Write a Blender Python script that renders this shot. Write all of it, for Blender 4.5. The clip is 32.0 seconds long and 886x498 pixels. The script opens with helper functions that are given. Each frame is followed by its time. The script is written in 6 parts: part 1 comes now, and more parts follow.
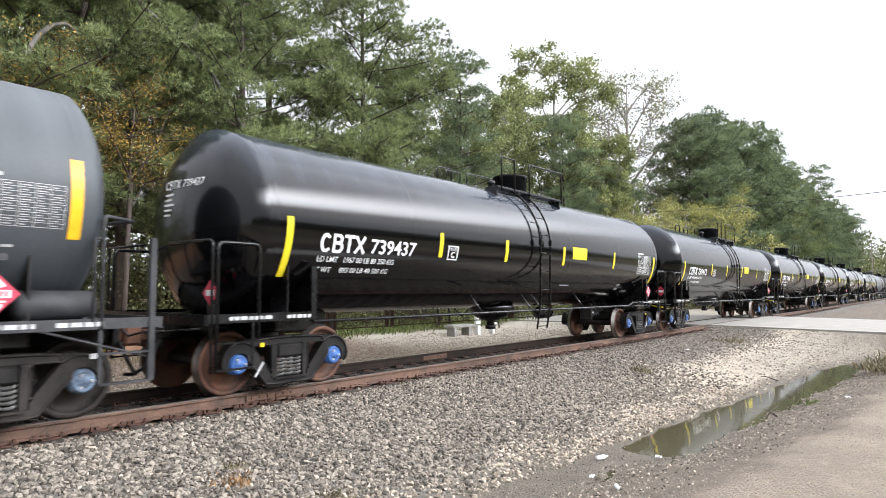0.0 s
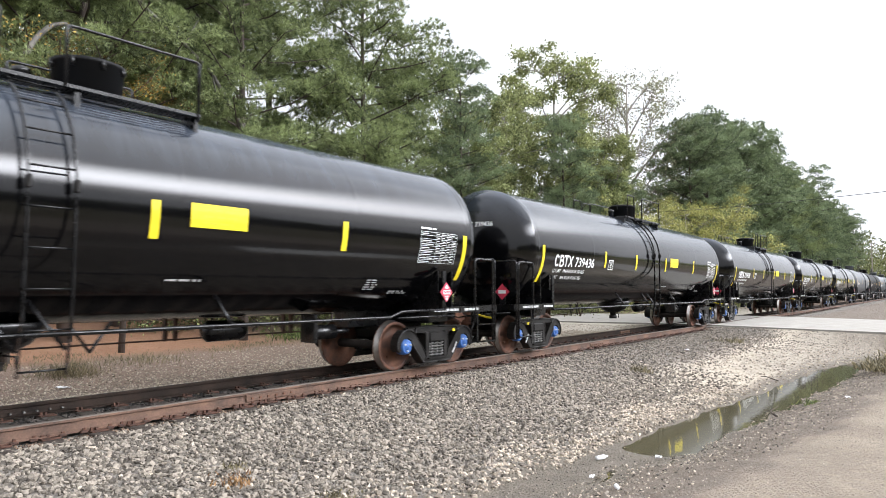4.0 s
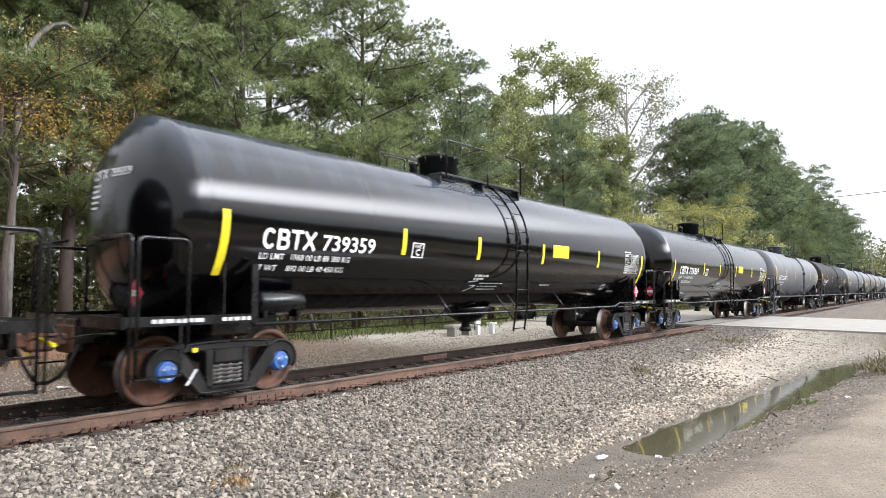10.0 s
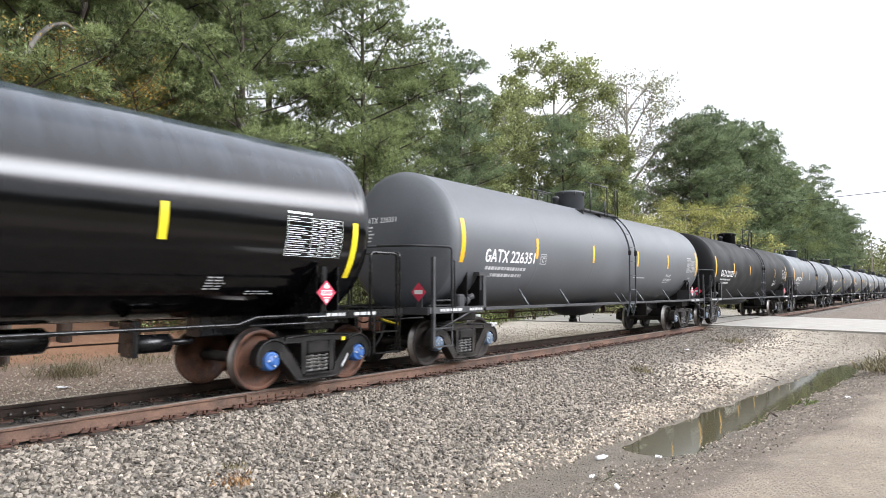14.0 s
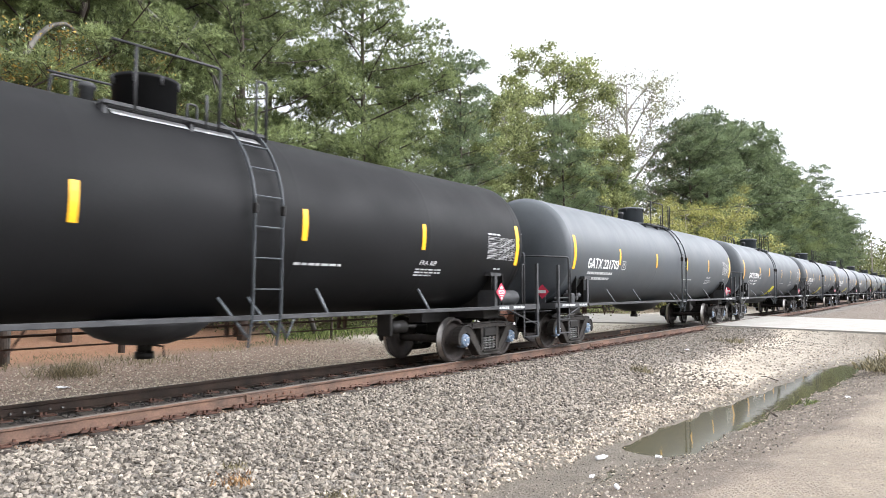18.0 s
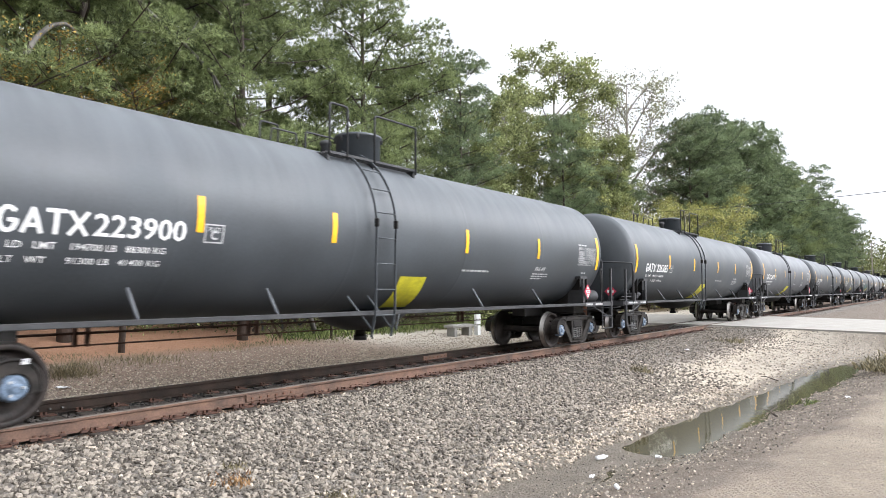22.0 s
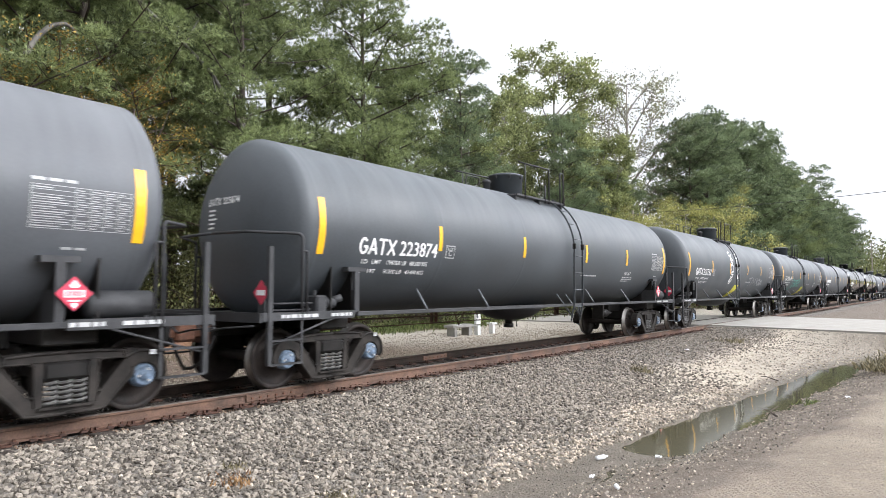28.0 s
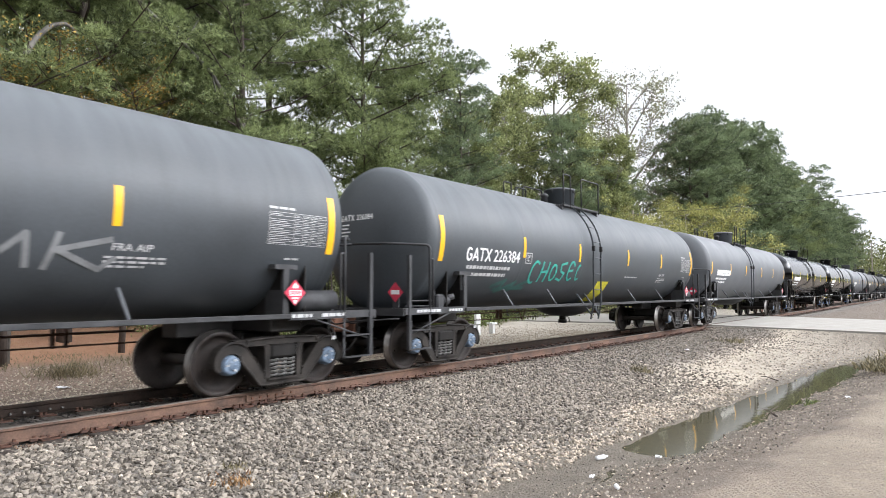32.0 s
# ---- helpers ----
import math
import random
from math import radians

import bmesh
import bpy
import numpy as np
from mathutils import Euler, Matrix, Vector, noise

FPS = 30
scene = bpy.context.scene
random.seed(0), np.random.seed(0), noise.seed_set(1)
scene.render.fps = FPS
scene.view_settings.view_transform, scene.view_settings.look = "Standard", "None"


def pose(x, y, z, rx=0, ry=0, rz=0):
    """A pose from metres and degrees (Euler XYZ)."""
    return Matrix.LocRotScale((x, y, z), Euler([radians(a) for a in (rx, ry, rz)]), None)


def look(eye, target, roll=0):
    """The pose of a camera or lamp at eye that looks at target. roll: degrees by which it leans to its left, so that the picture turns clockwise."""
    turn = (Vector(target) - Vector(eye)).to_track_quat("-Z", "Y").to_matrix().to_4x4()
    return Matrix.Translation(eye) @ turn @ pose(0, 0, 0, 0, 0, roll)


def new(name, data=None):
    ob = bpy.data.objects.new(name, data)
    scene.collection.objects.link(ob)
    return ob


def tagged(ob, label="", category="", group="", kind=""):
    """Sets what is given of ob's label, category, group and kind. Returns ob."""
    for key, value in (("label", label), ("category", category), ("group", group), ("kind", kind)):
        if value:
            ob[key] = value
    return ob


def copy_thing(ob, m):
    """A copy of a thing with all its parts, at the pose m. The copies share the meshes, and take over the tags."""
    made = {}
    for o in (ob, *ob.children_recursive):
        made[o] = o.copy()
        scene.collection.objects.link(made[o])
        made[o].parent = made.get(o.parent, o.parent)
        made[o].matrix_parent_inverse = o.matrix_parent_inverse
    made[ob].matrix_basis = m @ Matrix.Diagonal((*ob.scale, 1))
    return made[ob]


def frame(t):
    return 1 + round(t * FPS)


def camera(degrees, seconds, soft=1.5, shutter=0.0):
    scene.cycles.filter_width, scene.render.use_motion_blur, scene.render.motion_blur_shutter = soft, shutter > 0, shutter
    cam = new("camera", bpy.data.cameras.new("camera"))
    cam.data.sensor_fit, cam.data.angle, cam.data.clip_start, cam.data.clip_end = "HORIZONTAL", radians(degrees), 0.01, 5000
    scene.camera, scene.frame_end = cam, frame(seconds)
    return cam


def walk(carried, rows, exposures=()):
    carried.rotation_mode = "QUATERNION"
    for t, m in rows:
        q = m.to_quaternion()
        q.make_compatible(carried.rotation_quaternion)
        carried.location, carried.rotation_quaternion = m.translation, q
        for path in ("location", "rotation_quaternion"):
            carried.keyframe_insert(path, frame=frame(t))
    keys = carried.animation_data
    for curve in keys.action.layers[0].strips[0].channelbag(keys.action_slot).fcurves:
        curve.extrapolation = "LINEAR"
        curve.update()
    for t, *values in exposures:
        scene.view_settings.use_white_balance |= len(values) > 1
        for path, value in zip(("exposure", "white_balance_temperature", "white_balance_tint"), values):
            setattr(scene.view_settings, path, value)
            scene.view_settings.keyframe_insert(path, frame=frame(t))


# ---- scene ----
# ---- camera: stands still on the gravel path beside the line ----
# World: x runs along the track away from the camera, y across it, z = 0 at the top of the rails.
EYE = (0.0, 0.0, 1.498)
YAW, PITCH = 0.910875, 0.064238
TRACK_Y = 8.902
cam = camera(69.35, 32.0, soft=0.7, shutter=0.18)
AIM = (math.sin(YAW) * math.cos(PITCH), math.cos(YAW) * math.cos(PITCH), EYE[2] + math.sin(PITCH))
walk(cam, [(0.0, look(EYE, AIM)), (32.0, look(EYE, AIM))], exposures=[(0.0, -0.08), (15.0, -0.08), (16.8, 0.02), (18.0, 0.14), (19.0, 0.12), (20.0, -0.03), (22.0, -0.08), (24.0, -0.12), (27.0, -0.18), (32.0, -0.18)])

# ---- world and sun: bright overcast sky, sun veiled behind the camera ----
SUN_ELEV, SUN_AZ = 42.0, 136.0     # degrees; azimuth counted from +y towards +x
GAP_ELEV, GAP_AZ = 28.0, 160.0     # the long bright gap in the cloud below it


def make_world():
    world = bpy.data.worlds.new("sky")
    scene.world = world
    world.use_nodes = True
    nt = world.node_tree
    nt.nodes.clear()
    out = nt.nodes.new("ShaderNodeOutputWorld")
    bg = nt.nodes.new("ShaderNodeBackground")
    sky = nt.nodes.new("ShaderNodeTexSky")
    sky.sky_type, sky.sun_disc = "NISHITA", False
    sky.sun_elevation, sky.sun_rotation = radians(SUN_ELEV), radians(SUN_AZ)
    sky.air_density, sky.dust_density = 1.0, 3.0
    blue = nt.nodes.new("ShaderNodeVectorMath")
    blue.operation = "SCALE"
    blue.inputs[3].default_value = 0.05
    nt.links.new(sky.outputs[0], blue.inputs[0])
    co = nt.nodes.new("ShaderNodeTexCoord")
    mp = nt.nodes.new("ShaderNodeMapping")
    mp.inputs["Scale"].default_value = (1.0, 1.0, 2.6)
    nt.links.new(co.outputs["Generated"], mp.inputs[0])
    ns = nt.nodes.new("ShaderNodeTexNoise")
    ns.inputs["Scale"].default_value, ns.inputs["Detail"].default_value, ns.inputs["Roughness"].default_value = 2.2, 6.0, 0.55
    nt.links.new(mp.outputs[0], ns.inputs[0])
    ramp = nt.nodes.new("ShaderNodeMapRange")
    ramp.inputs[1].default_value, ramp.inputs[2].default_value = 0.36, 0.52
    ramp.inputs[3].default_value, ramp.inputs[4].default_value = 0.82, 1.0
    nt.links.new(ns.outputs[0], ramp.inputs[0])
    mix = nt.nodes.new("ShaderNodeMix")
    mix.data_type = "RGBA"
    mix.inputs["B"].default_value = (0.972, 1.0, 1.075, 1)
    nt.links.new(ramp.outputs[0], mix.inputs["Factor"])
    nt.links.new(blue.outputs[0], mix.inputs["A"])
    # overcast: the cloud is brightest overhead, with one thin gap that the veiled sun shines through
    def calc(op, a, c, d=None):
        n = nt.nodes.new("ShaderNodeMath")
        n.operation = op
        for i, v in enumerate((a, c, d)):
            if v is None:
                continue
            if isinstance(v, (int, float)):
                n.inputs[i].default_value = v
            else:
                nt.links.new(v, n.inputs[i])
        return n.outputs[0]

    dot = nt.nodes.new("ShaderNodeVectorMath")
    dot.operation = "DOT_PRODUCT"
    dot.inputs[1].default_value = aim(0.0, GAP_AZ)
    nt.links.new(co.outputs["Generated"], dot.inputs[0])
    sep = nt.nodes.new("ShaderNodeSeparateXYZ")
    nt.links.new(co.outputs["Generated"], sep.inputs[0])
    off = calc("DIVIDE", calc("SUBTRACT", sep.outputs["Z"], math.sin(radians(GAP_ELEV))), 0.16)
    streak = calc("POWER", calc("MAXIMUM", calc("SUBTRACT", 1.0, calc("MULTIPLY", off, off)), 0.0), 1.2)
    spot = calc("MULTIPLY", streak, calc("POWER", calc("MAXIMUM", dot.outputs["Value"], 0.0), 4.0))
    dome = calc("MULTIPLY_ADD", calc("MAXIMUM", sep.outputs["Z"], 0.0), 1.1, 1.0)
    side = nt.nodes.new("ShaderNodeVectorMath")
    side.operation = "DOT_PRODUCT"
    side.inputs[1].default_value = sun_dir
    nt.links.new(co.outputs["Generated"], side.inputs[0])
    veil = calc("MULTIPLY", calc("POWER", calc("MAXIMUM", side.outputs["Value"], 0.0), 3.0), 0.95)
    power = calc("ADD", calc("MULTIPLY_ADD", spot, 42.0, dome), veil)
    nt.links.new(mix.outputs["Result"], bg.inputs[0])
    nt.links.new(power, bg.inputs[1])
    nt.links.new(bg.outputs[0], out.inputs[0])


def aim(elev, az):
    e, a = radians(elev), radians(az)
    return Vector((math.cos(e) * math.sin(a), math.cos(e) * math.cos(a), math.sin(e)))


sun_dir = aim(SUN_ELEV, SUN_AZ)
make_world()
sun_data = bpy.data.lights.new("sun", "SUN")
sun_data.energy, sun_data.angle, sun_data.color = 0.6, radians(64), (1.0, 0.98, 0.95)
sun = new("sun", sun_data)
sun.matrix_basis = look(sun_dir * 50, (0, 0, 0))


# ---- materials ----
def material(name, base, rough=0.6, metal=0.0, vary=0.25, scale=6.0, fine=60.0, bump=0.0, bump_scale=80.0, tint=None, island=False, each=0.0,
             coat=0.0, stretch=(1, 1, 1), transmission=0.0, streak=0.0, spec=0.5):
    """A surface with stains at one scale, grain at another, and relief."""
    m = bpy.data.materials.new(name)
    m.use_nodes = True
    nt = m.node_tree
    b = nt.nodes["Principled BSDF"]
    co = nt.nodes.new("ShaderNodeTexCoord")
    mp = nt.nodes.new("ShaderNodeMapping")
    mp.inputs["Scale"].default_value = stretch
    nt.links.new(co.outputs["Object"], mp.inputs[0])
    n1 = nt.nodes.new("ShaderNodeTexNoise")
    n1.inputs["Scale"].default_value, n1.inputs["Detail"].default_value = scale, 5
    n2 = nt.nodes.new("ShaderNodeTexNoise")
    n2.inputs["Scale"].default_value, n2.inputs["Detail"].default_value = fine, 3
    for n in (n1, n2):
        nt.links.new(mp.outputs[0], n.inputs["Vector"])
    add = nt.nodes.new("ShaderNodeMath")
    add.operation = "MULTIPLY_ADD"
    add.inputs[1].default_value, add.inputs[2].default_value = 0.35, 0
    nt.links.new(n2.outputs[0], add.inputs[0])
    nt.links.new(n1.outputs[0], add.inputs[2])
    last = add.outputs[0]
    if island or each:
        rnd = nt.nodes.new("ShaderNodeNewGeometry" if island else "ShaderNodeObjectInfo")
        a2 = nt.nodes.new("ShaderNodeMath")
        a2.operation = "MULTIPLY_ADD"
        a2.inputs[1].default_value = each or 0.9
        nt.links.new(rnd.outputs["Random Per Island" if island else "Random"], a2.inputs[0])
        nt.links.new(last, a2.inputs[2])
        sub = nt.nodes.new("ShaderNodeMath")
        sub.operation = "SUBTRACT"
        sub.inputs[1].default_value = (each or 0.9) / 2
        nt.links.new(a2.outputs[0], sub.inputs[0])
        last = sub.outputs[0]
    ramp = nt.nodes.new("ShaderNodeValToRGB")
    lo = [c * (1 - vary) for c in base]
    hi = [min(1, c * (1 + vary)) for c in (tint or base)]
    ramp.color_ramp.elements[0].position, ramp.color_ramp.elements[1].position = 0.42, 0.92
    ramp.color_ramp.elements[0].color, ramp.color_ramp.elements[1].color = (*lo, 1), (*hi, 1)
    nt.links.new(last, ramp.inputs[0])
    nt.links.new(ramp.outputs[0], b.inputs["Base Color"])
    rr = nt.nodes.new("ShaderNodeMapRange")
    rr.inputs[1].default_value, rr.inputs[2].default_value = 0.3, 0.8
    rr.inputs[3].default_value, rr.inputs[4].default_value = max(0.02, rough * 0.82), min(1, rough * 1.18)
    nt.links.new(n1.outputs[0], rr.inputs[0])
    nt.links.new(rr.outputs[0], b.inputs["Roughness"])
    b.inputs["Metallic"].default_value = metal
    b.inputs["Coat Weight"].default_value = coat
    b.inputs["Coat Roughness"].default_value = 0.12
    b.inputs["Specular IOR Level"].default_value = spec
    b.inputs["Transmission Weight"].default_value = transmission
    if bump:
        n3 = nt.nodes.new("ShaderNodeTexNoise")
        n3.inputs["Scale"].default_value, n3.inputs["Detail"].default_value = bump_scale, 4
        nt.links.new(mp.outputs[0], n3.inputs["Vector"])
        bm_ = nt.nodes.new("ShaderNodeBump")
        bm_.inputs["Strength"].default_value, bm_.inputs["Distance"].default_value = bump, 0.02
        nt.links.new(n3.outputs[0], bm_.inputs["Height"])
        nt.links.new(bm_.outputs[0], b.inputs["Normal"])
    return m


TANK_BLACK = material("gloss_black_paint", (0.0018, 0.0018, 0.0022), 0.13, vary=0.3, scale=1.2, fine=30, spec=0.45)
TANK_GREY = material("weathered_grey_paint", (0.0385, 0.0442, 0.05), 0.58, vary=0.2, scale=0.9, fine=25, tint=(0.047, 0.0538, 0.0605), bump=0.02, bump_scale=40, spec=0.55)
TANK_GREY_LIGHT = material("pale_grey_paint", (0.083, 0.089, 0.098), 0.58, vary=0.18, scale=0.9, fine=25, bump=0.02, bump_scale=40, spec=0.5)
TANK_PALE = material("faded_pale_grey_paint", (0.085, 0.09, 0.098), 0.55, vary=0.18, scale=0.9, fine=25, bump=0.02, bump_scale=40, spec=0.5)
TANK_GREY_DARK = material("dark_grey_paint", (0.034, 0.035, 0.038), 0.55, vary=0.2, scale=0.9, fine=25, bump=0.02, bump_scale=40, spec=0.4)
TANK_DULL = material("dull_black_paint", (0.0065, 0.0065, 0.007), 0.65, vary=0.3, scale=0.9, fine=25, spec=0.17)
BLACK = material("black_steel_paint", (0.004, 0.004, 0.0045), 0.28, vary=0.4, scale=4, fine=40, spec=0.45)
GREY_STEEL = material("grey_steel_paint", (0.025, 0.026, 0.028), 0.6, vary=0.3, scale=4, fine=40, tint=(0.04, 0.04, 0.042), spec=0.35)
FRAME_BLACK = material("dusty_black_iron", (0.005, 0.0047, 0.0045), 0.52, vary=0.5, scale=5, fine=50, tint=(0.013, 0.0115, 0.0105), bump=0.1, spec=0.25)
FRAME_GREY = material("dusty_brown_iron", (0.014, 0.0125, 0.0115), 0.7, vary=0.5, scale=5, fine=50, tint=(0.03, 0.026, 0.023), bump=0.1, spec=0.18)
WHEEL_RUST = material("rusty_wheel_steel", (0.035, 0.015, 0.009), 0.75, vary=0.55, scale=5, fine=40, tint=(0.1, 0.042, 0.023))
WHEEL_DARK = material("greasy_wheel_steel", (0.012, 0.0096, 0.0088), 0.7, vary=0.5, scale=5, fine=40, tint=(0.032, 0.025, 0.022), spec=0.3)
TREAD = material("polished_tread_steel", (0.35, 0.33, 0.31), 0.35, metal=1.0, vary=0.3, scale=8, fine=50)
BLUE_CAP = material("blue_bearing_paint", (0.03, 0.1, 0.3), 0.5, vary=0.35, scale=14, fine=60)
PALE_CAP = material("pale_bearing_paint", (0.035, 0.06, 0.1), 0.6, vary=0.6, scale=16, fine=60, tint=(0.12, 0.165, 0.225))
SPRING = material("worn_spring_steel", (0.06, 0.058, 0.055), 0.5, vary=0.4, scale=10, fine=60, tint=(0.15, 0.147, 0.14))
RUST = material("rust", (0.07, 0.03, 0.017), 0.85, vary=0.5, scale=5, fine=50, tint=(0.12, 0.052, 0.03), bump=0.15)
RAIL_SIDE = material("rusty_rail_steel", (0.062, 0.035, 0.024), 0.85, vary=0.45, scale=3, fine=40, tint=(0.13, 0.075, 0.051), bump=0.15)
# Darker copy of the rail steel: the train's shade is painted in.
RAIL_SHADED = material("grease_darkened_rail_steel", (0.014, 0.01, 0.008), 0.8, vary=0.5, scale=3, fine=40, tint=(0.032, 0.022, 0.017), bump=0.15, spec=0.15)
RAIL_TOP = material("worn_railhead_steel", (0.12, 0.1, 0.085), 0.6, metal=0.5, vary=0.3, scale=4, fine=40)
WHITE = material("white_paint", (0.78, 0.78, 0.77), 0.55, vary=0.06, scale=6, fine=50)
WHITE_WORN = material("worn_white_paint", (0.45, 0.45, 0.45), 0.6, vary=0.25, scale=6, fine=50)
YELLOW = material("yellow_reflective_tape", (0.72, 0.58, 0.02), 0.4, vary=0.12, scale=8, fine=60)
AMBER = material("amber_reflective_tape", (0.82, 0.42, 0.012), 0.4, vary=0.12, scale=8, fine=60)
YELLOW_DIRTY = material("faded_yellow_paint", (0.55, 0.5, 0.03), 0.6, vary=0.25, scale=5, fine=40)
RED = material("red_placard_paint", (0.55, 0.04, 0.08), 0.45, vary=0.15, scale=8, fine=60)
INK = material("dark_ink", (0.03, 0.03, 0.03), 0.6, vary=0.2)
TEAL = material("teal_spray_paint", (0.03, 0.32, 0.26), 0.5, vary=0.25, scale=8, fine=60)
SPRAY_GREY = material("pale_grey_spray_paint", (0.19, 0.195, 0.2), 0.6, vary=0.25, scale=5, fine=40)
TIE_WOOD = material("weathered_tie_timber", (0.03, 0.023, 0.019), 0.9, vary=0.5, scale=4, fine=60, tint=(0.062, 0.048, 0.038), bump=0.4, stretch=(6, 1, 6))
BALLAST = material("crushed_granite", (0.118, 0.1, 0.08), 0.9, vary=0.42, scale=9, fine=60, tint=(0.212, 0.184, 0.15), island=True, each=0.6, bump=0.3)
TEAL_FAINT = material("faint_teal_spray", (0.03, 0.09, 0.08), 0.6, vary=0.35, scale=4, fine=30)
OILY_SHADED = material("oil_stained_ballast", (0.018, 0.015, 0.0135), 0.85, vary=0.5, scale=6, fine=50, tint=(0.042, 0.035, 0.03), island=True, bump=0.3)
SANDSTONE = material("pale_dusty_stone", (0.25, 0.207, 0.16), 0.95, vary=0.35, scale=9, fine=60, tint=(0.41, 0.35, 0.278), island=True, each=0.6, bump=0.3)
ANCHOR = material("dark_rust_anchor", (0.03, 0.014, 0.009), 0.85, vary=0.5, scale=8, fine=60, tint=(0.085, 0.036, 0.021), bump=0.1)
RUST_STONE = material("rust_stained_ballast", (0.07, 0.045, 0.031), 0.9, vary=0.45, scale=7, fine=60, tint=(0.17, 0.115, 0.08), island=True, bump=0.3)
PIPE_RUST = material("rust_brown_pipe", (0.05, 0.026, 0.018), 0.8, vary=0.4, scale=6, fine=50, tint=(0.09, 0.045, 0.03))


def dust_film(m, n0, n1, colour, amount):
    """Road dust and painted-in skylight that pale faces looking upwards, in faint runs."""
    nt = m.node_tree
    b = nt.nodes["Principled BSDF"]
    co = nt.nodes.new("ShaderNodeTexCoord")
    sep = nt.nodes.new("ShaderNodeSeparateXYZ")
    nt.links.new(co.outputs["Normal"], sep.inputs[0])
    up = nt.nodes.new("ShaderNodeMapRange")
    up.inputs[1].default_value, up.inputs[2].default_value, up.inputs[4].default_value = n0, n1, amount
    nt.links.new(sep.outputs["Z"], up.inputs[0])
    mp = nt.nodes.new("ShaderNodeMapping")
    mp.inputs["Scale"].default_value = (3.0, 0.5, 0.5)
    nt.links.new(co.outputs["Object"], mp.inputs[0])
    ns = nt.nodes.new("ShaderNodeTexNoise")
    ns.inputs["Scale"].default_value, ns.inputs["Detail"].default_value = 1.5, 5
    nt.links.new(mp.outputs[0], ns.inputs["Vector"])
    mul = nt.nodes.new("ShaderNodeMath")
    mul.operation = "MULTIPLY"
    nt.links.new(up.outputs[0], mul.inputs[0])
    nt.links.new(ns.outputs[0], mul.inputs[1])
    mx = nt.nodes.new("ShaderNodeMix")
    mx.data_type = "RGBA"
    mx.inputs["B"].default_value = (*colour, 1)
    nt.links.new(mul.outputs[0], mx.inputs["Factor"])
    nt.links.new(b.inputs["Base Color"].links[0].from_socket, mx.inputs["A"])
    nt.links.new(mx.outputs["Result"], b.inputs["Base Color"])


# Tank tops tinted paler: sky sheen put into the colour, along with dust.
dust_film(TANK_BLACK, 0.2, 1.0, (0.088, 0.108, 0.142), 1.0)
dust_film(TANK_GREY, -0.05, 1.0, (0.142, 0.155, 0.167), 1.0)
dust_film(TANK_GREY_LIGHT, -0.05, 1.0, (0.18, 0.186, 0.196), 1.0)


